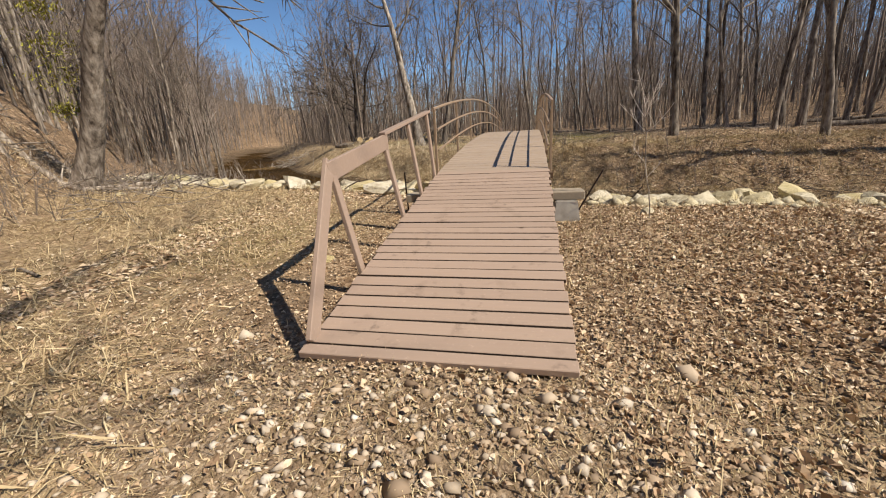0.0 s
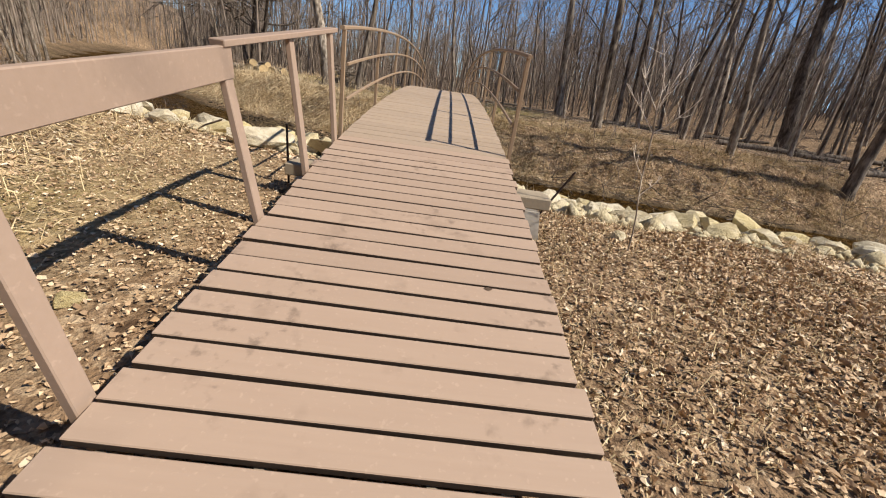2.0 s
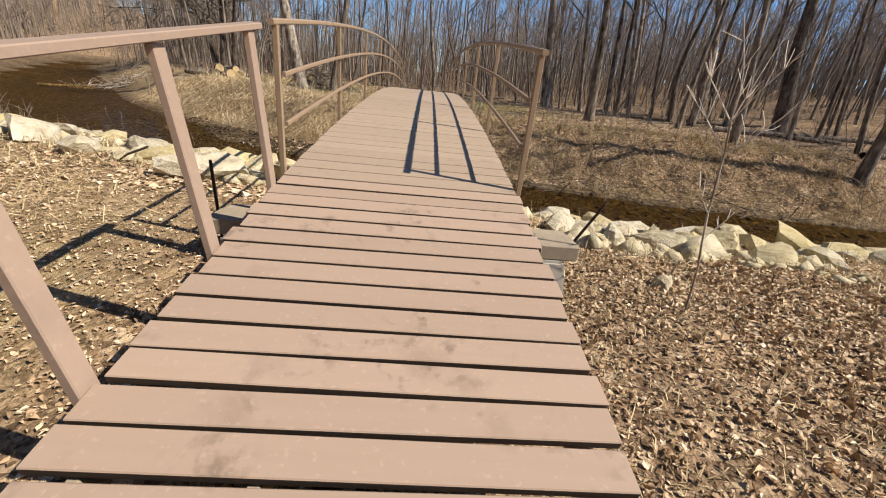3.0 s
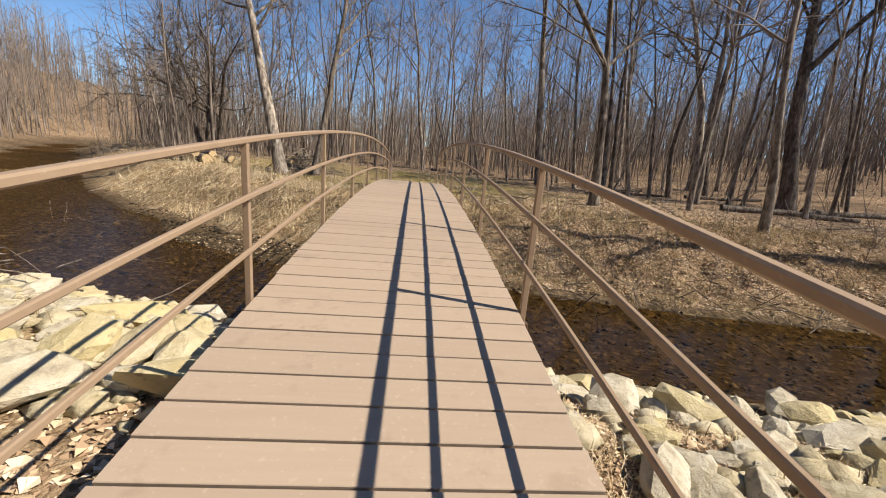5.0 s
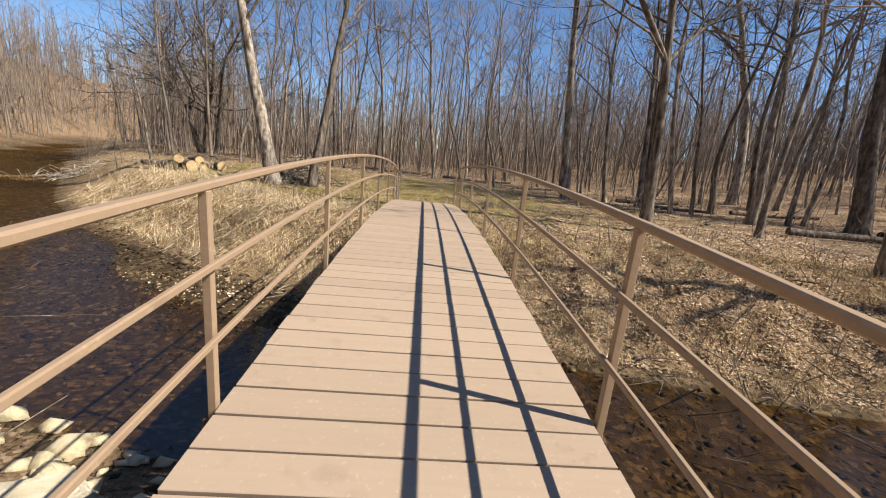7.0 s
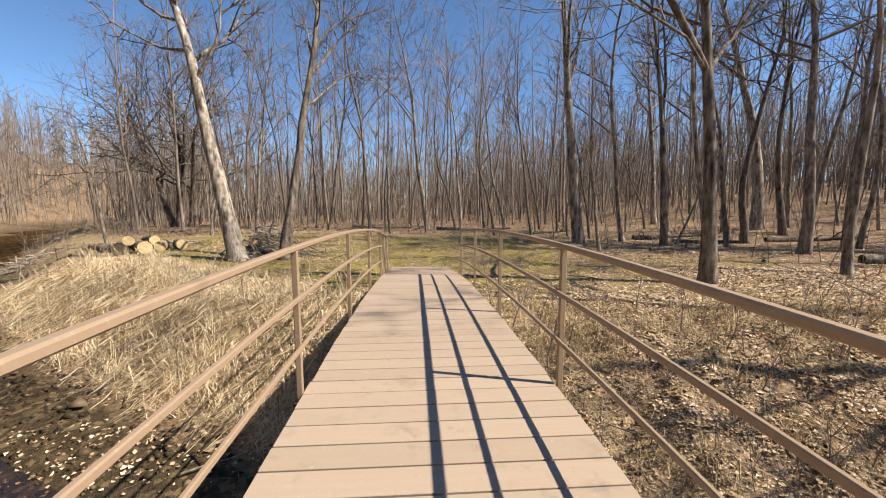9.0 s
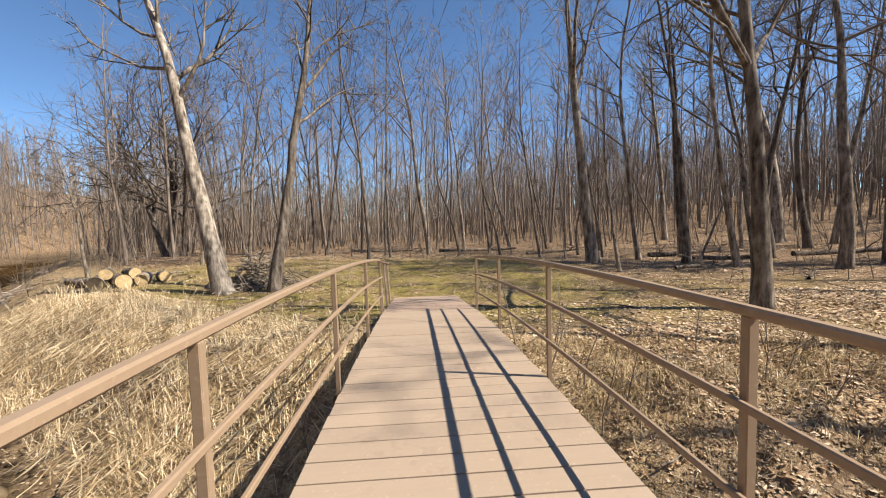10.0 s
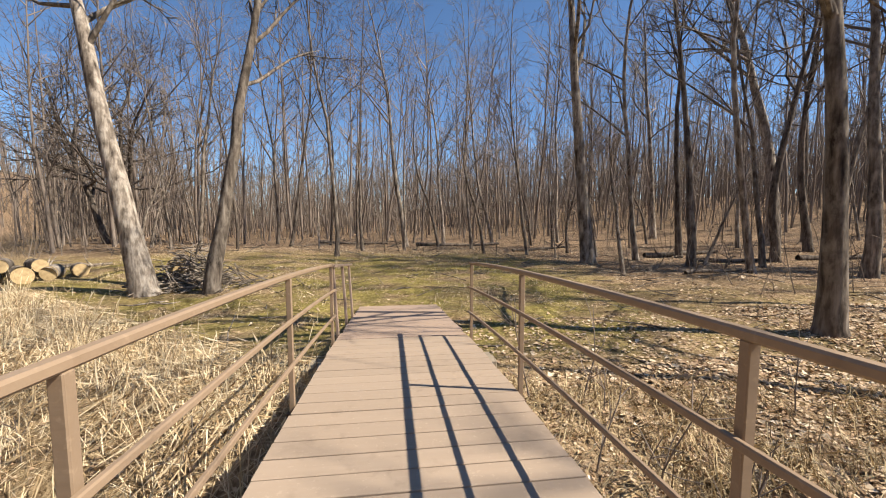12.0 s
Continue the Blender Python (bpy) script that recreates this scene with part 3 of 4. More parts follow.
def make_tree(name, seed, bark, label, group="", **kw):
    ob = thing(name, (0, 0, 0), label, "tree", group)
    trunk, arms = grow(seed, **kw)
    child("trunk", trunk.mesh("trunk", bark), ob)
    child("crown", arms.mesh("crown", {BARK_PALE: BARK, BARK_DARK: BARK_DARK, BARK_ROUGH: BARK_DARK}.get(bark, TWIG)), ob)
    return ob


def plant(ob, x, y, turn=0.0, size=1.0):
    ob.matrix_basis = pose(x, y, land1(x, y), 0, 0, turn) @ Matrix.Diagonal((size, size, size, 1))
    return ob


TAKEN = []


def lone(x, y, seed, bark, label, **kw):
    TAKEN.append((x, y))
    return plant(make_tree("bare_tree", seed, bark, label, "", **kw), x, y)


lone(-6.95, 26.1, 11, BARK_PALE, "leaning bare tree with pale peeling bark on the mossy grass", height=15.5, radius=0.33, lean=(-0.20, 0.02), bare=0.45, crown=0.24, limbs=14, subs=7, crooked=0.03, flare=1.45)
lone(-5.25, 26.0, 12, BARK_ROUGH, "slender crooked bare tree beside a brush pile", height=15.5, radius=0.215, lean=(0.12, 0.03), bare=0.4, crown=0.24, limbs=13, subs=7, crooked=0.06, flare=1.4)
lone(8.4, 30.6, 13, BARK_PALE, "leaning bare tree with a fork and pale upper bark", height=19, radius=0.29, lean=(-0.19, 0.0), bare=0.42, crown=0.27, limbs=11, crooked=0.018,
     forks=((0.5, (0.5, 0.1, 0.9), 6.0, 0.6),))
lone(7.5, 20.15, 14, BARK_ROUGH, "stout rough-barked bare tree forking into heavy limbs", height=15.5, radius=0.195, lean=(-0.05, 0.0), bare=0.45, crown=0.42, limbs=15, subs=8, crooked=0.012, flare=1.8,
     forks=((0.36, (-0.30, -0.05, 0.95), 9.0, 0.8), (0.42, (0.75, 0.2, 0.62), 7.5, 0.55), (0.44, (-0.95, 0.05, 0.28), 7.0, 0.36), (0.4, (-0.7, -0.5, 0.4), 6.0, 0.32)))
lone(11.6, 16.3, 15, BARK, "leaning slim bare tree at the top of the bank", height=15, radius=0.15, lean=(-0.01, 0.02), bare=0.4, crown=0.25, limbs=10)
lone(14.9, 14.3, 17, BARK_DARK, "dark bare tree on top of the stream bank", height=17, radius=0.19, lean=(0.0, 0.0), bare=0.4, crown=0.28)
lone(20.9, 25.1, 18, BARK_DARK, "thick dark bare tree forking high among the woods", height=21, radius=0.42, lean=(-0.09, 0.07), bare=0.4, crown=0.34, limbs=18, subs=8, crooked=0.03,
     forks=((0.4, (0.45, -0.4, 0.85), 9.0, 0.6),))
lone(21.4, 32.3, 19, BARK_DARK, "dark bare tree with spreading crown in the woods", height=17, radius=0.2, lean=(-0.06, 0.03), bare=0.38, crown=0.40, limbs=16, subs=8, gnarl=0.24)
lone(18.4, 26.3, 20, BARK, "slim slanting bare tree in the woods", height=16, radius=0.13, lean=(0.05, -0.03), bare=0.4, crown=0.25)
lone(19.9, 27.0, 51, BARK, "slim slanting bare tree in the woods", height=17, radius=0.12, lean=(0.06, -0.04), bare=0.4, crown=0.25)
lone(12.05, 20.7, 21, BARK, "slim bare tree in the woods", height=16, radius=0.12, lean=(0.02, 0.0), bare=0.4, crown=0.24)
lone(15.8, 25.6, 22, BARK, "tall bare tree in the woods", height=18, radius=0.22, lean=(0.06, 0), bare=0.4, crown=0.25)
lone(11.9, 28.9, 23, BARK_DARK, "straight dark bare tree in the woods", height=17, radius=0.17, lean=(0.0, 0), bare=0.45, crown=0.22)
lone(12.6, 29.1, 24, BARK, "thin slanting sapling beside a tree", height=7, radius=0.07, lean=(0.33, 0), bare=0.4, crown=0.2, limbs=6)
lone(17.2, 30.2, 25, BARK_DARK, "crooked dark bare tree in the woods", height=15, radius=0.2, lean=(-0.08, 0), bare=0.45, crown=0.3, crooked=0.08)
lone(23.8, 33.1, 26, BARK, "tall bare tree in the woods", height=18, radius=0.18, lean=(0.08, 0), bare=0.4, crown=0.25)
lone(22.3, 35.2, 27, BARK_PALE, "tall thick bare tree with pale bark in the woods", height=22, radius=0.38, lean=(-0.02, 0), bare=0.45, crown=0.28)
lone(14.5, 32.9, 28, BARK_DARK, "straight dark bare tree in the woods", height=18, radius=0.17, bare=0.45, crown=0.22)
lone(19.9, 42.7, 29, BARK_PALE, "pale straight bare tree in the woods", height=19, radius=0.24, lean=(-0.05, 0), bare=0.4, crown=0.22)
lone(0.8, 41.5, 30, BARK, "tall slender bare tree leaning over the clearing edge", height=20, radius=0.19, lean=(-0.21, 0), bare=0.4, crown=0.22)
lone(-17.1, 33.4, 31, BARK, "small leaning bare tree beside cut logs", height=8, radius=0.1, lean=(-0.12, 0), bare=0.4, crown=0.3)
for k, (ox, oy, ln) in enumerate(((0, 0, -0.10), (0.7, 0.3, 0.12), (-0.7, 0.5, -0.25), (0.3, -0.4, 0.02))):
    lone(-20.6 + ox, 46.5 + oy, 32 + k, BARK_DARK, "dark spreading stem of a wide bare oak clump", height=14.0, radius=0.26, lean=(ln * 1.5, 0), bare=0.24, crown=0.78, limbs=12, subs=8, twigs=7, crooked=0.09, spread=(45, 85), gnarl=0.3)
lone(-14.2, 8.5, 41, BARK_PALE, "thick pale mottled tree leaning from the foot of the hill", height=14, radius=0.40, lean=(0.66, 0.05), bare=0.42, crown=0.4, limbs=9, flare=1.7, crooked=0.05)
lone(-13.9, 6.6, 42, BARK_PALE, "thin pale tree on the steep slope", height=10, radius=0.12, lean=(-0.22, 0.0), bare=0.5, crown=0.25, limbs=8)
lone(-17.5, 8.5, 43, BARK_PALE, "pale bare tree on the slope", height=12, radius=0.15, lean=(-0.1, 0.0), bare=0.5, crown=0.25)
# trees behind the start, which shade the grass beside the ramp
lone(8.6, -5.2, 47, BARK_DARK, "spreading bare tree behind the path", height=18, radius=0.25, lean=(-0.02, 0.02), bare=0.55, crown=0.34, limbs=16, subs=6)

KINDS = []
for k in range(14):
    r = np.random.default_rng(100 + k)
    bark = (BARK, BARK_DARK, BARK, BARK_PALE, BARK)[k % 5]
    words = {BARK: "tall slim leafless tree with grey-brown bark", BARK_DARK: "tall slim leafless tree with dark bark", BARK_PALE: "tall slim leafless tree with pale sunlit bark"}[bark]
    KINDS.append(make_tree("bare_tree", 200 + k, bark, words, "woodland trees", height=r.uniform(17, 24), radius=r.uniform(0.085, 0.19), lean=(r.uniform(-0.05, 0.05), r.uniform(-0.05, 0.05)),
                           bare=r.uniform(0.22, 0.4), crown=r.uniform(0.22, 0.32), limbs=15, subs=7, twigs=5, spread=(20, 56), crooked=r.uniform(0.03, 0.07)))


def tree_spots(count):
    """Random places for trees, clear of the stream, the clearing and the path."""
    r = np.random.default_rng(21)
    x, y = r.uniform(-120, 120, count), r.uniform(-14, 150, count)
    s, half = stream_distance(x, y)
    d = s - half
    dist = np.hypot(x, y - 6)
    hill = np.maximum(hill_left(x, y), hill_far_left(x, y))
    ok = np.where(s > 0, (d > 3.5) & ~((x > -24) & (x < 7) & (y < 37 + 2.5 * np.sin(x * 0.7))) & ~((x < -18) & (d < 6)) & ~((y < 12) & ((d < 4.5) | (dist < 15))), (np.where(y > 20, hill + 5.5, hill - 2.0) > 0) & (x < -9)) & ~((s > 0) & (x > 0) & (x < 17.5) & (y < 26))
    ok &= dist < 140
    grid, spots = {}, []
    for a, b in TAKEN:
        grid.setdefault((int(a // 3), int(b // 3)), []).append((a, b))
    for a, b, c, stream_side in zip(x[ok].tolist(), y[ok].tolist(), dist[ok].tolist(), s[ok].tolist()):
        i, j = int(a // 3), int(b // 3)
        gap = 1.3 if stream_side < 0 else 2.2
        g = gap if c < 40 else gap * 1.25 if c < 62 else gap * 1.6 if c < 95 else gap * 2.0
        if all(math.hypot(a - p, b - q) > g for di in (-1, 0, 1) for dj in (-1, 0, 1) for p, q in grid.get((i + di, j + dj), ())):
            grid.setdefault((i, j), []).append((a, b))
            spots.append((a, b))
    spots.sort(key=lambda p: math.hypot(p[0] * (0.85 if p[0] > 0 else 1.0), p[1] - 10))
    return spots


SPOTS = tree_spots(30000)
NEAR, FAR = SPOTS[:272], SPOTS[272:]
MIDDLE = 760
rt = random.Random(31)
for k, (x, y) in enumerate(NEAR):
    src = KINDS[rt.randrange(len(KINDS))]
    size = rt.uniform(0.7, 1.08) if rt.random() < 0.7 else rt.uniform(0.3, 0.6)
    m = pose(x, y, land1(x, y), rt.uniform(-2.5, 2.5), rt.uniform(-2.5, 2.5) - (4.0 if x > 3 else 0), 0) @ pose(0, 0, 0, 0, 0, rt.uniform(0, 360)) @ Matrix.Diagonal((size, size, size, 1))
    if k < len(KINDS):
        KINDS[k].matrix_basis = m
    else:
        copy_thing(src, m)

# unseen trees added behind the start to hold back some low sky light
rb = np.random.default_rng(64)
for x, y in zip(rb.uniform(-22, 30, 20), rb.uniform(-30, -10, 20)):
    size = rb.uniform(0.75, 1.05)
    copy_thing(KINDS[rb.integers(14)], pose(x, y, land1(x, y), 0, 0, rb.uniform(0, 360)) @ Matrix.Diagonal((size, size, size, 1)))


def ring_spots():
    """Sparse places for trees on the hills beyond the nearer woods."""
    r = np.random.default_rng(77)
    a = np.concatenate([r.uniform(-1.15, 0.95, 450), r.uniform(-1.15, -0.42, 2100), r.uniform(-0.5, 1.05, 1400)])
    d = np.concatenate([138 + 160 * r.uniform(0, 1, 450), 42 + 150 * r.uniform(0, 1, 2100), 58 + 85 * r.uniform(0, 1, 1400)])
    x, y = np.sin(a) * d, 6 + np.cos(a) * d
    s, half = stream_distance(x, y)
    hill = np.maximum(hill_left(x, y), hill_far_left(x, y))
    ok = np.where(s < 0, hill > -5.5, (s > half + 3) & (d > 56))
    return list(zip(x[ok].tolist(), y[ok].tolist()))


FAR = FAR + ring_spots()


def grow_far(seed):
    """A light tree for the distance."""
    r = np.random.default_rng(seed)
    t = Tubes()
    height, radius = r.uniform(16, 23), r.uniform(0.07, 0.14)
    path = wander((0, 0, -0.3), (r.uniform(-0.06, 0.06), r.uniform(-0.06, 0.06), 1), height, 6, 0.05, 0.01, r)
    t.add(path, radius * (1 - 0.92 * np.linspace(0, 1, 7)), 5)
    for _ in range(11):
        f = r.uniform(0.22, 0.97) * 6
        i = min(int(f), 5)
        p, d = path[i] + (path[i + 1] - path[i]) * (f - i), path[i + 1] - path[i]
        line = wander(p, side_way(d, math.radians(r.uniform(30, 65)), r), height * r.uniform(0.12, 0.27) * (1.2 - f / 9), 2, 0.15, 0.1, r)
        t.add(line, np.array((0.05, 0.032, 0.013)), 3)
        for _ in range(4):
            g = r.uniform(0.2, 1.9)
            i = int(g)
            q = line[i] + (line[i + 1] - line[i]) * (g - i)
            e = q + side_way(line[i + 1] - line[i], math.radians(r.uniform(25, 60)), r) * r.uniform(0.8, 2.2)
            t.add(np.array([q, e]), np.array((0.014, 0.006)), 3)
    return np.concatenate(t.v), np.concatenate(t.f)


def grow_faint(seed):
    """A very light tree for the far hillsides."""
    r = np.random.default_rng(seed)
    t = Tubes()
    height = r.uniform(14, 22)
    path = wander((0, 0, -0.3), (r.uniform(-0.08, 0.08), r.uniform(-0.08, 0.08), 1), height, 3, 0.05, 0.01, r)
    t.add(path, np.array((0.13, 0.09, 0.06, 0.02)), 4)
    for _ in range(11):
        f = r.uniform(0.4, 2.95)
        i = int(f)
        p, d = path[i] + (path[i + 1] - path[i]) * (f - i), path[i + 1] - path[i]
        e = p + side_way(d, math.radians(r.uniform(25, 60)), r) * r.uniform(1.2, 4.0)
        t.add(np.array([p, e]), np.array((0.045, 0.018)), 3)
    return np.concatenate(t.v), np.concatenate(t.f)


def make_far_woods():
    """The countless trees of the distance, joined."""
    r = np.random.default_rng(5)
    shapes = [grow_far(300 + k) for k in range(14)]
    faint = [grow_faint(340 + k) for k in range(14)]
    ground = land(np.array([p[0] for p in FAR]), np.array([p[1] for p in FAR]))
    vs, fs, n = [], [], 0
    for k, ((x, y), z) in enumerate(zip(FAR, ground)):
        v, f = (shapes if k < MIDDLE else faint)[r.integers(14)]
        a, s = r.uniform(0, 6.28), r.uniform(0.75, 1.1) * (r.uniform(0.6, 0.95) if x < -30 and k >= MIDDLE else (0.62 if x < 16 else 0.8) if x > -30 and k >= MIDDLE and y < 150 else 1.0)
        c, d = math.cos(a) * s, math.sin(a) * s
        vs.append(np.column_stack([v[:, 0] * c - v[:, 1] * d + x, v[:, 0] * d + v[:, 1] * c + y, v[:, 2] * s + z]))
        fs.append(f + n)
        n += len(v)
    ob = new("far_woods", mesh_np("far_woods", np.concatenate(vs), np.concatenate(fs), TWIG, True))
    return tagged(ob, "distant leafless woods, grey brown", "woods", kind="stuff")


make_far_woods()


def make_thicket():
    """The close-set young stems in the depth of the woods, joined."""
    r = np.random.default_rng(88)
    n = 2600
    a, d = r.uniform(-0.62, 1.0, n), 40 + 62 * r.uniform(0, 1, n) ** 0.8
    x, y = np.sin(a) * d, 8 + np.cos(a) * d
    s, half = stream_distance(x, y)
    ok = (s - half > 5) & ~((x > -24) & (x < 7) & (y < 40))
    x, y = x[ok], y[ok]
    t = Tubes()
    for px, py, pz in zip(x, y, land(x, y)):
        h = r.uniform(3.0, 10.0)
        line = wander((px, py, pz - 0.1), (r.normal(0, 0.09), r.normal(0, 0.09), 1), h, 3, 0.06, 0.02, r)
        t.add(line, np.array((1.0, 0.8, 0.55, 0.2)) * (0.018 + 0.005 * h) * r.uniform(0.6, 1.3), 4)
        for _ in range(6):
            f = r.uniform(0.6, 2.9)
            i = int(f)
            p = line[i] + (line[i + 1] - line[i]) * (f - i)
            t.add(np.array([p, p + side_way(line[i + 1] - line[i], math.radians(r.uniform(25, 60)), r) * h * r.uniform(0.12, 0.3)]), np.array((0.02, 0.008)), 3)
    return tagged(new("thicket", t.mesh("thicket", TWIG)), "close-set young leafless stems deep in the woods", "woods", kind="stuff")


make_thicket()


# ---- rocks on the near bank ----
def rock_mesh(seed):
    """A broken block: a ball cut by random planes, its faces pitted and lumpy."""
    r = np.random.default_rng(seed)
    bm = bmesh.new()
    bmesh.ops.create_icosphere(bm, subdivisions=2, radius=1.0)
    n = r.normal(0, 1, (11, 3))
    n /= np.linalg.norm(n, axis=1, keepdims=True)
    h = r.uniform(0.42, 0.74, 11)
    k = r.uniform(0.75, 1.0, 3) * np.array((1.0, 0.8, 0.6))
    for v in bm.verts:
        d = np.array(v.co)
        f = n @ d
        size = min(1.0, float(np.min(np.where(f > 0.05, h / np.maximum(f, 0.05), 9.0))))
        p = Vector(d * 1.7) + Vector((seed * 3.1, 0, 0))
        size *= 1 + 0.07 * noise.noise(p) + 0.06 * noise.noise(p * 3.1) + 0.05 * noise.noise(p * 7.0)
        v.co = Vector(d * size * k * 0.78)
    return from_bm("boulder", bm, ROCK)


ROCKS = [rock_mesh(400 + k) for k in range(16)]


def along_stream(u):
    """Point, unit direction and half width at u metres upstream from x = 20."""
    pts = [np.array(p) for p in STREAM[2:13]]
    for a, b in zip(pts, pts[1:]):
        d = b[:2] - a[:2]
        length = np.linalg.norm(d)
        if u <= length:
            return a[:2] + d * u / length, d / length, a[2] + (b[2] - a[2]) * u / length
        u -= length
    return pts[-1][:2], d / length, pts[-1][2]


def place_rocks():
    r, spots = random.Random(12), []
    for _ in range(9000):
        u, d = r.uniform(9.5, 33), 3.55 - 3.3 * r.random() ** 1.15
        p, w, half = along_stream(u)
        d += 0.75 if p[0] < -0.5 else 0.0
        q = p - np.array((w[1], -w[0])) * (half + d)
        if q[0] > 0.8 and d < 0.4:
            continue
        size = (r.uniform(0.5, 0.88) if r.random() < 0.5 else r.uniform(0.28, 0.5)) * (1.02 if q[0] < -0.6 else 0.86)
        if abs(q[0]) < 1.1 and deck_z(q[1]) - land1(*q) < 0.5 + size * 0.5:
            continue
        if all(math.hypot(q[0] - a, q[1] - b) > 0.30 * (size + s) for a, b, s in spots):
            spots.append((q[0], q[1], size))
        if len(spots) > 380:
            break
    for x, y, size in spots:
        ob = tagged(new("boulder", ROCKS[r.randrange(16)]), "pale cream limestone boulder on the stream bank", "rock", "bank boulders")
        ob.matrix_basis = pose(x, y, land1(x, y) + size * (0.19 if x < -0.6 else 0.14), r.uniform(-14, 14), r.uniform(-14, 14), r.uniform(0, 360)) @ Matrix.Diagonal((size * 1.15, size * 1.1, size * (0.72 if x < -0.6 else 0.92), 1))


place_rocks()


# ---- leaf litter, grass, pebbles ----
def flat_bits(name, x, y, size, lift, material, label, category, fold=0.35):
    """Folded four-sided leaves lying on the ground, joined."""
    n = len(x)
    a = rng.uniform(0, 2 * np.pi, n)
    tilt, curl = rng.normal(0, 0.28, n), rng.uniform(-fold, fold, n)
    z = land(x, y) + lift
    ux, uy = np.cos(a), np.sin(a)
    w = size * rng.uniform(0.3, 0.55, n)
    p0 = np.stack([x - ux * size * 0.5, y - uy * size * 0.5, z - tilt * size * 0.25], 1)
    p2 = np.stack([x + ux * size * 0.5, y + uy * size * 0.5, z + tilt * size * 0.25], 1)
    side = rng.normal(0, 0.25, n)
    p1 = np.stack([x - uy * w, y + ux * w, z + curl * size + side * w], 1)
    p3 = np.stack([x + uy * w, y - ux * w, z + curl * size - side * w], 1)
    v = np.stack([p0, p1, p2, p3], 1).reshape(-1, 3)
    b = np.arange(n) * 4
    f = np.concatenate([np.stack([b, b + 1, b + 2], 1), np.stack([b, b + 2, b + 3], 1)])
    return tagged(new(name, mesh_np(name, v, f, material)), label, category, kind="stuff")


def curled_leaves(name, x, y, size, lift, material, label):
    """Curled, lobed dead leaves, six triangles each, joined."""
    n = len(x)
    shape = np.array([(-0.5, 0, 0), (-0.12, 0, 0), (0.22, 0, 0), (0.55, 0, 0), (-0.2, 0.34, 1), (0.24, 0.25, 1), (-0.16, -0.32, 1), (0.2, -0.28, 1)])
    p = np.repeat(shape[None], n, 0) + rng.normal(0, 0.06, (n, 8, 3)) * (1, 1, 0)
    curl, bend = rng.normal(0.28, 0.28, (n, 1)), rng.normal(0, 0.5, (n, 1))
    side = np.abs(p[..., 1])
    h = shape[None, :, 2] * side * curl * 2.2 + bend * p[..., 0] ** 2 + rng.normal(0, 0.07, (n, 8))
    px, py = p[..., 0], p[..., 1] * (1 - 0.35 * np.abs(curl)) * rng.uniform(0.7, 1.2, (n, 1))
    roll, tilt = rng.normal(0, 0.25, (n, 1)), rng.normal(0, 0.22, (n, 1))
    py, h = py * np.cos(roll) - h * np.sin(roll), py * np.sin(roll) + h * np.cos(roll)
    px, h = px * np.cos(tilt) - h * np.sin(tilt), px * np.sin(tilt) + h * np.cos(tilt)
    h = h - h.min(1, keepdims=True) * 0.75
    a = rng.uniform(0, 2 * np.pi, (n, 1))
    s = size[:, None]
    v = np.stack([x[:, None] + s * (px * np.cos(a) - py * np.sin(a)), y[:, None] + s * (px * np.sin(a) + py * np.cos(a)), (land(x, y) + lift)[:, None] + s * h], -1).reshape(-1, 3)
    tri = np.array([(0, 1, 4), (1, 2, 5), (1, 5, 4), (2, 3, 5), (0, 6, 1), (1, 7, 2), (1, 6, 7), (2, 7, 3)])
    f = ((np.arange(n) * 8)[:, None, None] + tri[None]).reshape(-1, 3)
    return tagged(new(name, mesh_np(name, v, f, material)), label, "leaf litter", kind="stuff")


def dry_mask(x, y, margin=0.3):
    s, half = stream_distance(x, y)
    return np.abs(s) > half + margin


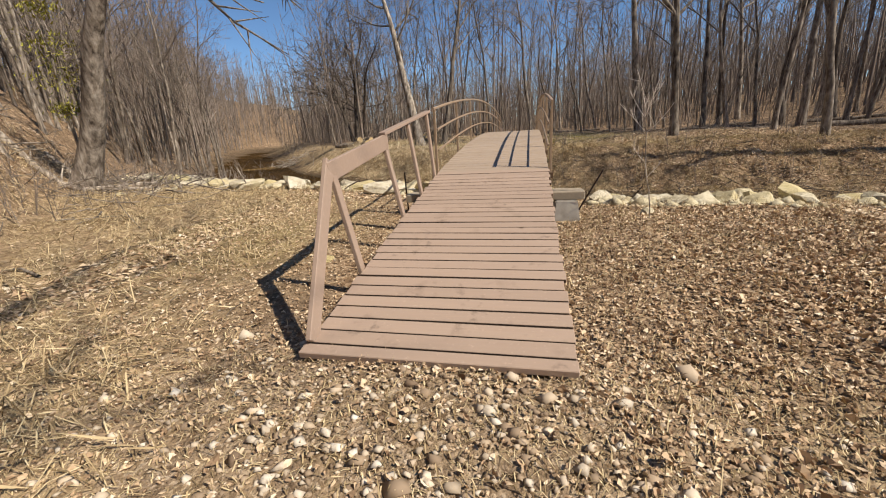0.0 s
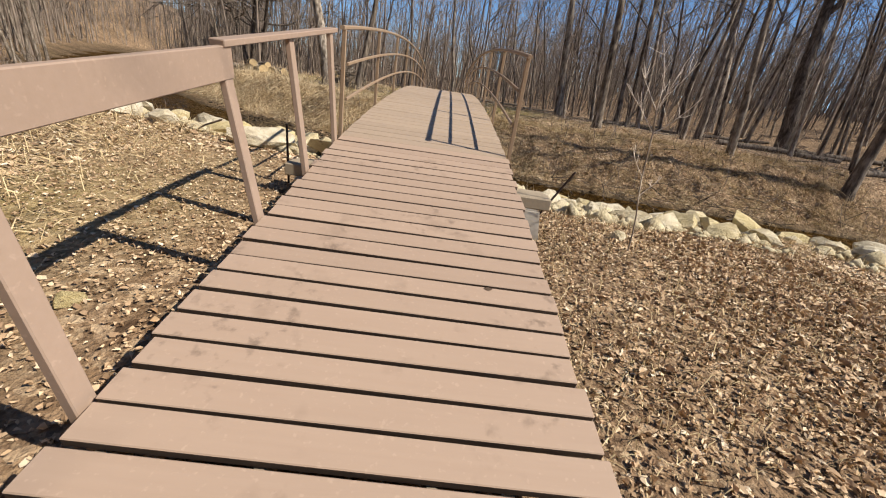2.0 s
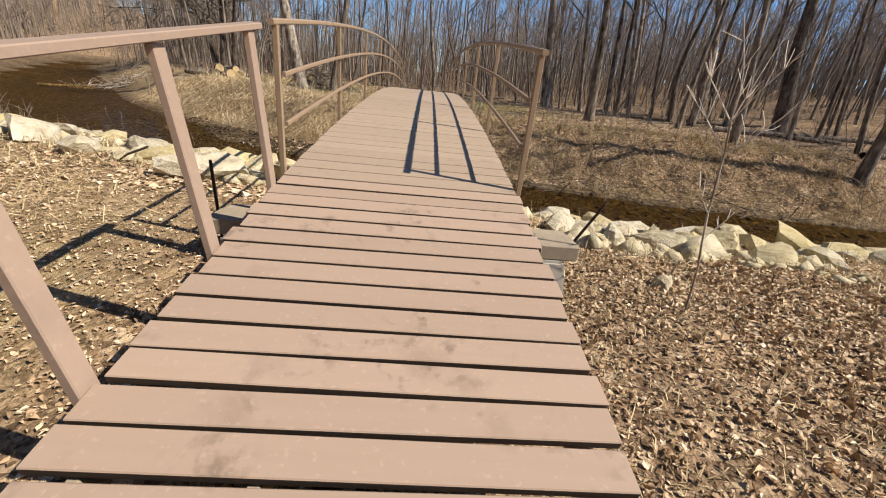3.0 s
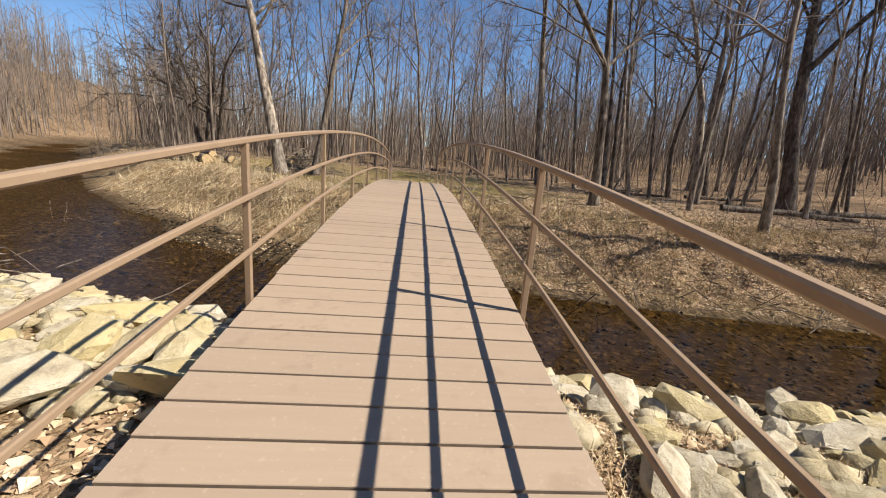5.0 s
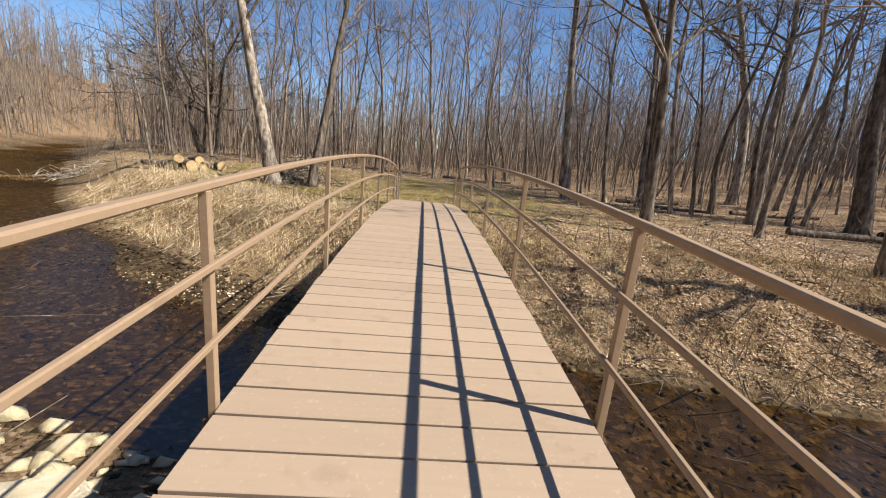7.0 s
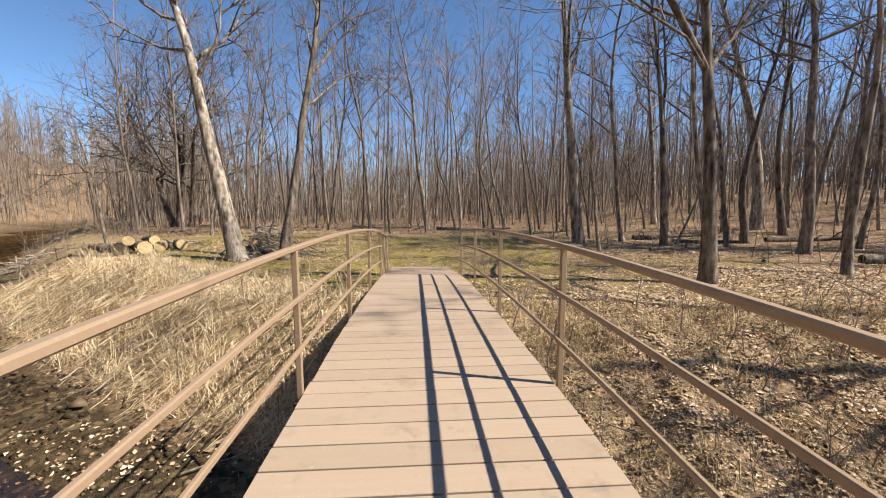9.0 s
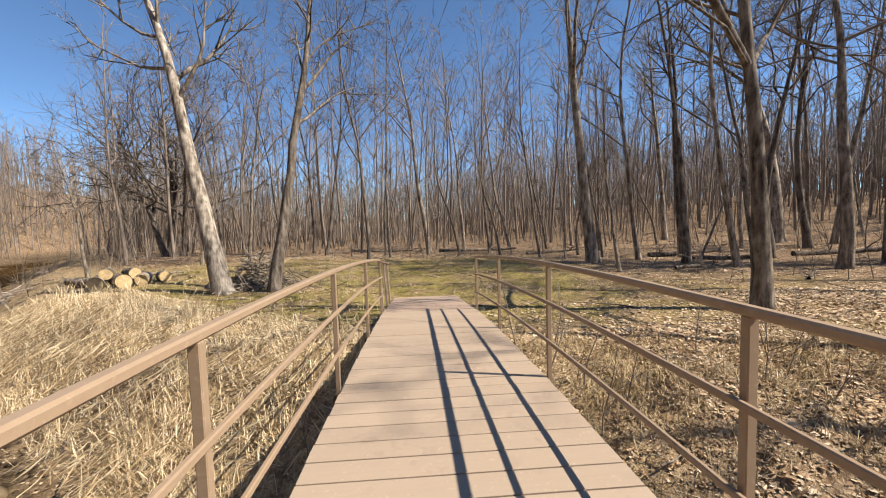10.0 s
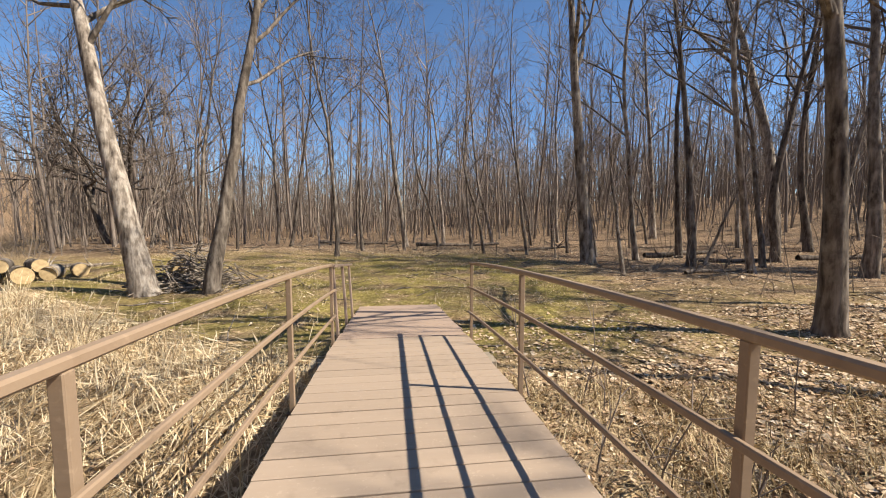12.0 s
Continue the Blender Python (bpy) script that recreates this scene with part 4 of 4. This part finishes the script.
def make_leaves():
    boxes = ((0.9, 6, -2.6, 8.2, 56000), (-6, -0.8, -2.5, 8, 26000), (-3, 4, -2.2, 0.5, 16000), (1, 14, 12.6, 22, 64000), (-10, 24, 14, 40, 46000), (6, 13, -3, 8, 20000), (-9, -1, 11.5, 17, 420), (-19, -5, -4, 14, 26000))
    x = np.concatenate([rng.uniform(a, b, n) for a, b, c, d, n in boxes])
    y = np.concatenate([rng.uniform(c, d, n) for a, b, c, d, n in boxes])
    shelf = (x < -1) & (y < 17) & (y > 11.4)
    keep = (dry_mask(x, y) | shelf & (land(x, y) > WATER_Z - 0.08)) & ~((np.abs(x) < 0.92) & (y > 0.0) & (y < 4.4))
    clear = 0.5 + 0.5 * smooth01(wavy(x, y, 0.7, 4.0) * 0.5 + 0.75)
    moss = (x < 7) & (x > -22) & (y > 19.5) & (y < 36)
    keep &= rng.uniform(0, 1, len(x)) < np.where(moss, 0.25, clear)
    keep &= rng.uniform(0, 1, len(x)) < 1 - 0.68 * smooth01((0.5 - y + 0.9 * wavy(x, y, 1.1, 2.0)) / 1.0)
    keep &= ~((x < -1) & (x > -9) & (y > 11.3) & (y < 15.5) & (rng.uniform(0, 1, len(x)) < 0.88))
    keep &= ~((x < -5) & (y < 9) & (hill_left(x, y) < 0.8) & (rng.uniform(0, 1, len(x)) < 0.85))
    x, y = x[keep], y[keep]
    close = (x > 0.8) & (x < 5.2) & (y > -2.6) & (y < 7) | (np.abs(x + 2) < 1.8) & (y < 6) & (y > -2.5) | (y < 0.4) & (np.abs(x) < 3) | (x > 1) & (x < 3.4) & (y > 12.5) & (y < 18)
    flat_bits("leaf_litter", x[~close], y[~close], rng.gamma(5.0, 0.0085, (~close).sum()) + 0.02, rng.uniform(0.003, 0.022, (~close).sum()), LEAF, "dry brown leaves on the ground", "leaf litter")
    curled_leaves("leaf_litter", x[close], y[close], np.clip(0.60 + 0.13 * (x[close] - 1), 0.60, 0.95) * (rng.gamma(6.0, 0.006, close.sum()) + 0.014), rng.uniform(0.0, 0.018, close.sum()), LEAF, "curled dry brown leaves on the ground")


make_leaves()


def make_grass(name, x, y, length, upright, material, label):
    """Blades that arch over and lie in mats, with a share of upright stalks, joined."""
    n = len(x)
    z = land(x, y) - 0.01
    a = rng.uniform(0, 2 * np.pi, n) * 0.7 + 1.4 * wavy(x, y, 0.6, 9.0)
    stand = rng.uniform(0, 1, n) < upright
    rise = length * np.where(stand, rng.uniform(0.75, 0.95, n), rng.uniform(0.08, 0.42, n))
    reach = length * np.where(stand, rng.uniform(0.05, 0.4, n), rng.uniform(0.6, 0.95, n))
    droop = np.where(stand, rng.uniform(0.85, 1.1, n), rng.uniform(-0.05, 0.75, n))
    w = rng.uniform(0.0015, 0.0034, n) * (1.2 + length)
    cx, cy = np.cos(a), np.sin(a)
    px, py = -np.sin(a + 0.5), np.cos(a + 0.5)

    def row(f, h, k):
        return [np.stack([x + cx * reach * f + e * px * w * k, y + cy * reach * f + e * py * w * k, z + h], 1) for e in (-1, 1)]

    up = np.where(stand, 0.55, 0.95)
    v = np.stack(row(0, 0 * z, 1.0) + row(0.4, rise * up, 0.9) + row(0.75, rise * (0.3 * up + 0.7 * droop), 0.7)[:1] + [np.stack([x + cx * reach, y + cy * reach, z + rise * droop], 1)], 1).reshape(-1, 3)
    b = np.arange(n) * 6
    f = np.concatenate([np.stack([b, b + 1, b + 3], 1), np.stack([b, b + 3, b + 2], 1), np.stack([b + 2, b + 3, b + 4], 1), np.stack([b + 3, b + 5, b + 4], 1)])
    return tagged(new(name, mesh_np(name, v, f, material)), label, "grass", kind="stuff")


def clumps(n_clumps, per, box, spread, ok):
    cx, cy = rng.uniform(box[0], box[1], n_clumps), rng.uniform(box[2], box[3], n_clumps)
    good = ok(cx, cy)
    cx, cy = cx[good], cy[good]
    x = np.repeat(cx, per) + rng.normal(0, spread, len(cx) * per)
    y = np.repeat(cy, per) + rng.normal(0, spread, len(cy) * per)
    return x, y


def far_bank(lo, hi):
    def ok(x, y):
        s, half = stream_distance(x, y)
        return (s - half > lo) & (s - half < hi)
    return ok


def near_left(x, y):
    s, half = stream_distance(x, y)
    return (-s - half > 2.3) & (hill_left(x, y) < 4.5) & (x < -1.8 - 0.25 * np.clip(y, 0, 9) + 1.2 * wavy(x, y, 0.5, 6))


def near_right(x, y):
    s, half = stream_distance(x, y)
    return (-s - half > 1.6) & (-s - half < 4.5)


def near_right_open(x, y):
    return ~((np.abs(x) < 0.95) & (y > -0.05))


x, y = clumps(2300, 34, (-18, -0.95, 13.5, 26), 0.16, far_bank(0.7, 4.6))
make_grass("tall_dry_grass", x, y, rng.uniform(0.3, 0.95, len(x)), 0.10, STRAW, "tall pale matted dry grass on the far bank")
x, y = clumps(2300, 24, (1.0, 16.0, 10.0, 19.5), 0.13, far_bank(0.25, 5.0))
make_grass("dry_grass", x, y, rng.uniform(0.15, 0.55, len(x)), 0.08, OLD_STRAW, "dry grass tufts on the far bank")
x, y = clumps(1100, 26, (-17, -1.2, -3, 13), 0.22, near_left)
make_grass("flattened_dry_grass", x, y, rng.uniform(0.15, 0.5, len(x)), 0.03, OLD_STRAW, "flattened straw-coloured grass beside the ramp")
x, y = clumps(620, 22, (1.2, 12, 3, 9.5), 0.13, near_right)
make_grass("dry_grass", x, y, rng.uniform(0.12, 0.35, len(x)), 0.06, STRAW, "short dry grass by the boulders")
x, y = clumps(320, 20, (-14, 6, 22, 41), 0.3, far_bank(4, 30))
make_grass("dry_grass", x, y, rng.uniform(0.15, 0.5, len(x)), 0.12, STRAW, "scattered dry grass in the clearing")


def stones(name, x, y, size, z, material, label, category):
    """Small angular stones, each an octahedron knocked out of shape, joined."""
    n = len(x)
    o = np.array([(1, 0, 0), (0, 1, 0), (-1, 0, 0), (0, -1, 0), (0, 0, 1), (0, 0, -1)], float)
    v = o[None] * rng.uniform(0.55, 1.0, (n, 6, 1)) + rng.normal(0, 0.14, (n, 6, 3))
    a = rng.uniform(0, 6.28, n)
    c, s = np.cos(a)[:, None], np.sin(a)[:, None]
    vx, vy = v[..., 0] * c - v[..., 1] * s, v[..., 0] * s + v[..., 1] * c
    w = np.stack([vx * size[:, None] + x[:, None], vy * size[:, None] * 0.8 + y[:, None], v[..., 2] * size[:, None] * 0.55 + z[:, None]], -1).reshape(-1, 3)
    b = (np.arange(n) * 6)[:, None]
    tri = np.array([(0, 1, 4), (1, 2, 4), (2, 3, 4), (3, 0, 4), (1, 0, 5), (2, 1, 5), (3, 2, 5), (0, 3, 5)])
    f = (b[:, :, None] + tri[None]).reshape(-1, 3)
    return tagged(new(name, mesh_np(name, w, f, material, True)), label, category, kind="stuff")


x, y = rng.normal(0.1, 1.3, 2600), rng.normal(-0.7, 0.9, 2600)
keep = ~((np.abs(x) < 0.9) & (y > 0))
x, y = x[keep], y[keep]
stones("gravel", x, y, rng.gamma(2.0, 0.009, len(x)) + 0.008, land(x, y) + 0.004, PEBBLE, "pale loose gravel at the foot of the ramp", "gravel")
x, y = rng.normal(0.0, 0.85, 190), rng.normal(-0.75, 0.45, 190)
keep = ~((np.abs(x) < 0.95) & (y > -0.05))
x, y = x[keep], y[keep]
stones("foot_stones", x, y, rng.gamma(3.0, 0.008, len(x)) + 0.018, land(x, y) + 0.01, PALE_STONE, "larger pale stones at the foot of the ramp", "stones")
x = rng.uniform(-14, 13, 12000)
y = rng.uniform(8, 22, 12000)
keep = ~dry_mask(x, y, np.where(x > 0, 0.15, 0.6))
x, y = x[keep], y[keep]
stones("stream_bed_stones", x, y, rng.gamma(2.0, 0.022, len(x)) + 0.015, land(x, y) + 0.004, WET, "dark wet stones on the stream bed", "stones")
x, y = clumps(1500, 18, (0.95, 7.5, -2.4, 7.5), 0.2, near_right_open)
make_grass("dry_grass", x, y, rng.uniform(0.06, 0.22, len(x)), 0.05, OLD_STRAW, "thin dry grass among the dead leaves")
x, y = clumps(1900, 16, (-4.5, 4.5, -2.8, 0.4), 0.25, near_right_open)
make_grass("dry_grass", x, y, rng.uniform(0.04, 0.14, len(x)), 0.05, OLD_STRAW, "short dry grass at the foot of the ramp")


def bank_rubble():
    r = np.random.default_rng(66)
    u, d = r.uniform(9.0, 36, 2600), r.uniform(0.1, 4.2, 2600)
    spots = [(along_stream(a), b) for a, b in zip(u, d)]
    q = np.array([p - np.array((w[1], -w[0])) * (half + b) for (p, w, half), b in spots])
    return stones("bank_rubble", q[:, 0], q[:, 1], r.gamma(3.0, 0.036, len(q)) + 0.04, land(q[:, 0], q[:, 1]) + 0.03, ROCK, "small broken limestone between the boulders", "stones")


bank_rubble()


# ---- sapling, stakes, logs, brush, driftwood ----
def make_sapling():
    base = np.array((2.36, 4.2, land1(2.36, 4.2)))
    ob = thing("sapling", base, "leafless sapling with pale budded twigs among dry leaves", "sapling")
    r = np.random.default_rng(77)
    stem, arms = Tubes(), Tubes()
    tip = np.array((2.17, 4.2, 1.42)) - base
    line = np.array([tip * f + np.array((0.02 * math.sin(f * 9), 0.02 * math.cos(f * 7), 0)) * (f > 0) for f in np.linspace(0, 1, 8)])
    stem.add(line, np.linspace(0.009, 0.007, 8), 6)
    for way, length, start in (((-0.12, 0.0, 1.0), 0.65, 7), ((0.28, 0.05, 0.9), 0.62, 7), ((-0.75, 0.1, 0.75), 0.55, 6), ((0.75, -0.1, 0.6), 0.5, 6), ((-0.4, 0.5, 0.8), 0.45, 7), ((0.15, -0.5, 0.85), 0.5, 7), ((0.6, 0.2, 0.45), 0.3, 3), ((-0.5, -0.2, 0.7), 0.35, 4)):
        d = np.array(way)
        w = wander(line[start], d / np.linalg.norm(d), length, 4, 0.1, 0.05, r)
        arms.add(w, np.linspace(0.0048, 0.003, 5), 4)
        for k in range(5):
            i = r.integers(1, 4)
            arms.add(wander(w[i], side_way(w[i + 1] - w[i], math.radians(r.uniform(25, 55)), r), length * r.uniform(0.2, 0.45), 2, 0.12, 0.06, r), np.array((0.003, 0.0026, 0.0022)), 3)
    child("stem", stem.mesh("stem", BARK_PALE), ob)
    child("crown", arms.mesh("crown", PALE_TWIG), ob, None, "pale twigs with buds")


def make_pale_twig():
    m = Mat("pale_twig", 0.7)
    return m.done(m.ramp(m.noise(25, 3), (0.3, (0.46, 0.39, 0.33)), (0.7, (0.76, 0.69, 0.61))))


PALE_TWIG = make_pale_twig()
make_sapling()


def make_stake(p, q, label):
    p, q = Vector(p), Vector(q)
    t = Tubes()
    t.add([np.array(p - p), np.array((q - p) * 0.97), np.array(q - p), np.array((q - p) * 1.001)], [0.014, 0.014, 0.011, 0.0005], 8)
    ob = new("iron_stake", t.mesh("iron_stake", RUST))
    ob.location = p
    return tagged(ob, label, "stake")


make_stake((1.40, 4.8, -0.05), (1.77, 4.8, 0.64), "dark iron stake leaning beside the timber sill")
make_stake((-1.58, 4.85, -0.05), (-1.60, 4.85, 0.70), "short rusty iron stake beside the timber sill")


def make_log(x, y, length, radius, turn, lift, label, roll=0.0):
    ob = thing("cut_log", (x, y, land1(x, y) + radius + lift), label, "log", "cut log pile")
    ob.rotation_euler = (0, radians(roll), radians(turn))
    r = np.random.default_rng(int(abs(x * 100) + length * 37))
    t = Tubes()
    ys = np.linspace(-length / 2, length / 2, 6)
    t.add([(r.normal(0, 0.012), v, r.normal(0, 0.012)) for v in ys], [radius * r.uniform(0.94, 1.05) for _ in ys], 14)
    child("bark", t.mesh("bark", BARK), ob)
    for e in (-1, 1):
        bm = bmesh.new()
        bmesh.ops.create_circle(bm, cap_ends=True, segments=14, radius=radius * 0.985)
        child("cut_face", from_bm("cut_face", bm, CUT), ob, pose(0, e * (length / 2 + 0.002), 0, -e * 90), "pale yellow sawn wood")
    return ob


for x, y, length, radius, turn, lift, roll in ((-12.75, 28.2, 0.8, 0.27, 28, -0.03, 5), (-12.2, 28.7, 0.9, 0.29, 46, -0.03, -4), (-11.7, 29.3, 0.7, 0.25, 20, -0.02, 3), (-11.2, 29.8, 0.8, 0.24, 38, -0.02, 2),
                                               (-12.75, 28.75, 0.9, 0.23, 32, 0.36, 8), (-12.2, 29.3, 1.0, 0.22, 50, 0.3, -6), (-13.6, 28.9, 1.5, 0.21, 70, -0.02, 0), (-13.4, 30.2, 2.0, 0.18, 78, 0.0, 0), (-14.7, 29.9, 1.9, 0.15, 66, 0.0, 0)):
    make_log(x, y, length, radius, turn, lift, "short sawn log with bark and pale cut ends on the grass", roll)
make_log(-6.95, 27.9, 0.75, 0.36, 20, 0.1, "thick sawn log chunk on a brush pile", 25)


def fallen_log(x, y, length, radius, turn, bark, label):
    r = np.random.default_rng(int(abs(x) * 91 + abs(y) * 7))
    t = Tubes()
    n = 7
    us = np.linspace(-length / 2, length / 2, n)
    c, s = math.cos(radians(turn)), math.sin(radians(turn))
    z0 = land1(x, y)
    t.add([(c * u, s * u, land1(x + c * u, y + s * u) - z0 + radius * 0.7 + r.normal(0, 0.02)) for u in us], radius * np.linspace(1.0, 0.55, n) * r.uniform(0.92, 1.06, n), 9)
    for _ in range(4):
        i = r.integers(1, n - 1)
        p = np.array((c * us[i], s * us[i], land1(x + c * us[i], y + s * us[i]) - z0 + radius))
        t.add(wander(p, np.array((r.normal(), r.normal(), 1.0)) / 1.8, r.uniform(0.3, 0.9), 3, 0.15, 0, r), np.linspace(radius * 0.3, 0.012, 4), 5)
    ob = new("fallen_log", t.mesh("fallen_log", bark))
    ob.location = (x, y, z0)
    return tagged(ob, label, "log")


for x, y, length, radius, turn in ((15.1, 33.5, 4.5, 0.16, 5), (15.6, 30.8, 3.5, 0.12, -12), (11.2, 26.9, 2.6, 0.08, 10), (21, 30, 5, 0.15, -8), (4.5, 42, 6, 0.14, 3), (-3, 44, 5, 0.12, -6), (18.5, 22.5, 6, 0.2, -15),
                                   (19, 17, 5, 0.17, 20), (24, 24, 6, 0.2, -5), (9, 38, 4, 0.1, 14), (13, 24.2, 2.5, 0.06, 40)):
    fallen_log(x, y, length, radius, turn, BARK_DARK, "fallen dark log lying among dead leaves")
fallen_log(-24.5, 33.6, 5.5, 0.12, 25, BARK_PALE, "pale driftwood log caught across the stream")
fallen_log(-22.3, 32.4, 4.0, 0.10, 10, BARK_PALE, "pale driftwood branch caught in the stream")
fallen_log(-13.6, 31.5, 4.0, 0.10, 35, BARK_PALE, "pale long limb beside the cut logs")


def sticks(name, count, cx, cy, sx, sy, height, lengths, radius, material, label, category, kind=""):
    """A heap or scatter of crooked sticks, joined."""
    t = Tubes()
    r = np.random.default_rng(int(cx * 13 + cy * 5 + 1000))
    px, py = r.normal(cx, sx, count), r.normal(cy, sy, count)
    pz = land(px, py)
    base = np.array((cx, cy, land1(cx, cy)))
    for x, y, z in zip(px, py, pz):
        d = np.array((r.normal(), r.normal(), r.normal(0.0, 0.25) if height > 0.1 else r.normal(0, 0.04)))
        d /= np.linalg.norm(d)
        length = r.uniform(*lengths)
        p = np.array((x, y, z + radius + r.uniform(0, height) * math.exp(-((x - cx) / sx) ** 2 - ((y - cy) / sy) ** 2))) - d * length * 0.5
        p[2] = max(p[2], z + 0.01)
        rr = radius * r.uniform(0.4, 1.2)
        t.add(wander(p - base, d, length, 4, 0.12, 0.0, r), np.linspace(rr, rr * 0.35, 5), 4)
    ob = new(name, t.mesh(name, material))
    ob.location = base
    return tagged(ob, label, category, kind=kind)


sticks("heaped_brush", 300, -6.4, 27.4, 0.6, 0.6, 1.3, (0.5, 1.7), 0.03, BARK_PALE, "heaped pile of cut branches and twigs", "brush pile")
sticks("heaped_brush", 70, -4.9, 26.9, 0.7, 0.4, 0.45, (0.5, 1.5), 0.018, BARK, "low pile of cut branches beside a tree", "brush pile")
sticks("driftwood_pile", 60, -21.5, 33.0, 1.6, 0.7, 0.6, (0.6, 2.2), 0.03, BARK_PALE, "tangle of pale driftwood at the stream edge", "driftwood")
sticks("fallen_twigs", 420, 12, 26, 9, 7, 0.04, (0.4, 2.0), 0.016, BARK, "fallen twigs scattered on the woodland floor", "twigs", "stuff")
sticks("fallen_twigs", 260, -2, 43, 16, 5, 0.12, (0.6, 2.6), 0.025, BARK, "fallen branches along the edge of the clearing", "twigs", "stuff")
sticks("fallen_twigs", 260, 8.5, 13.6, 4.5, 1.3, 0.12, (0.3, 1.8), 0.014, BARK_DARK, "dark fallen sticks on the eroded stream bank", "twigs", "stuff")
sticks("fallen_twigs", 120, 4, 15.5, 4, 1.4, 0.05, (0.3, 1.3), 0.010, BARK, "thin twigs on the stream bank", "twigs", "stuff")
sticks("fallen_twigs", 90, 3.5, 3, 2.5, 3, 0.03, (0.15, 0.6), 0.005, BARK, "thin twigs among the dead leaves", "twigs", "stuff")
sticks("fallen_twigs", 420, -13, 9, 3.5, 4.5, 0.25, (0.3, 2.2), 0.022, BARK, "roots and sticks on the eroded slope", "twigs", "stuff")


for x, y, length, radius, turn in ((-12.4, 9.6, 3.2, 0.11, 40), (-11.4, 11.2, 2.4, 0.09, 65), (-14.2, 8.0, 3.6, 0.13, 25), (-13.2, 11.8, 2.8, 0.10, 50), (-10.9, 8.4, 2.0, 0.07, 10), (-15.6, 10.4, 3.0, 0.12, 35)):
    fallen_log(x, y, length, radius, turn, BARK_PALE, "weathered fallen log lying on the eroded slope")


def slope_rocks():
    r = random.Random(44)
    for _ in range(7):
        x, y = r.uniform(-13, -9.5), r.uniform(6.5, 13.5)
        size = r.uniform(0.25, 0.5)
        ob = tagged(new("rock", ROCKS[r.randrange(16)]), "weathered rock jutting from the eroded slope", "rock", "slope rocks")
        ob.matrix_basis = pose(x, y, land1(x, y) + size * 0.05, r.uniform(-20, 20), r.uniform(-20, 20), r.uniform(0, 360)) @ Matrix.Diagonal((size * 1.4, size, size * 0.8, 1))


slope_rocks()


def make_small_rock(x, y, size, label):
    ob = tagged(new("rock", ROCKS[3]), label, "rock")
    ob.matrix_basis = pose(x, y, land1(x, y) + size * 0.12, 20, 10, 40) @ Matrix.Diagonal((size, size * 0.8, size, 1))


make_small_rock(2.46, 4.72, 0.26, "small pale rock lying in dead leaves")
make_small_rock(-1.75, 2.05, 0.16, "small tan stone beside the ramp")


def undergrowth():
    """Thin leafless shoots on the banks and the edge of the woods."""
    t = Tubes()
    r = np.random.default_rng(9)
    x = np.concatenate([r.uniform(-16, 7, 90), r.uniform(-30, -16, 60), r.uniform(8, 24, 80), r.uniform(-20, 20, 140), r.uniform(-52, -22, 1100), r.uniform(-18, -8.5, 330), r.uniform(4, 15, 90)])
    y = np.concatenate([r.uniform(14, 19, 90), r.uniform(22, 42, 60), r.uniform(14, 34, 80), r.uniform(36, 50, 140), r.uniform(20, 95, 1100), r.uniform(3, 16, 330), r.uniform(11, 17, 90)])
    s, half = stream_distance(x, y)
    z = land(x, y)
    for a, b, c, d in zip(x, y, z, np.abs(s) - half):
        if d < 0.6 or (abs(a) < 1.5 and b < 20):
            continue
        h = r.uniform(0.5, 1.3) if b < 20 else r.uniform(0.8, 3.0)
        line = wander((a, b, c - 0.05), (r.normal(0, 0.2), r.normal(0, 0.2), 1), h, 4, 0.1, 0.05, r)
        t.add(line, np.linspace(0.006 + 0.005 * h, 0.004, 5), 4)
        for _ in range(5):
            i = r.integers(1, 4)
            t.add(wander(line[i], side_way(line[i + 1] - line[i], math.radians(r.uniform(25, 55)), r), h * r.uniform(0.2, 0.45), 2, 0.12, 0.06, r), np.array((0.006, 0.005, 0.003)), 3)
    return tagged(new("undergrowth", t.mesh("undergrowth", TWIG)), "thin leafless shoots and brush on the banks", "brush", kind="stuff")


undergrowth()


def make_young_cedar(x, y, height):
    """A thin pale stem with a few tufts of yellow-green needles."""
    z = land1(x, y)
    ob = thing("cedar_sapling", (x, y, z), "thin sapling with yellow-green needle tufts on the slope", "sapling")
    r = np.random.default_rng(55)
    stem = Tubes()
    line = wander((0, 0, -0.1), (0.08, 0, 1), height, 6, 0.04, 0.02, r)
    stem.add(line, np.linspace(0.07, 0.02, 7), 7)
    child("stem", stem.mesh("stem", BARK_PALE), ob)
    v, f, n = [], [], 0
    for i, k in ((4, 0.9), (5, 0.8), (6, 0.5), (3, 0.5)):
        for _ in range(260):
            p = line[i] + r.normal(0, (0.45 * k, 0.45 * k, 0.28 * k))
            d = side_way(np.array((0, 0, 1.0)), r.uniform(0.4, 1.8), r)
            e = np.cross(d, (0.3, 0.2, 1.0)) * 0.03
            v += [p - e, p + e, p + d * r.uniform(0.12, 0.24)]
            f.append((n, n + 1, n + 2))
            n += 3
    child("needle_tuft", mesh_np("needle_tuft", v, f, NEEDLE), ob, None, "yellow-green needles")


make_young_cedar(-14.3, 9.0, 5.6)
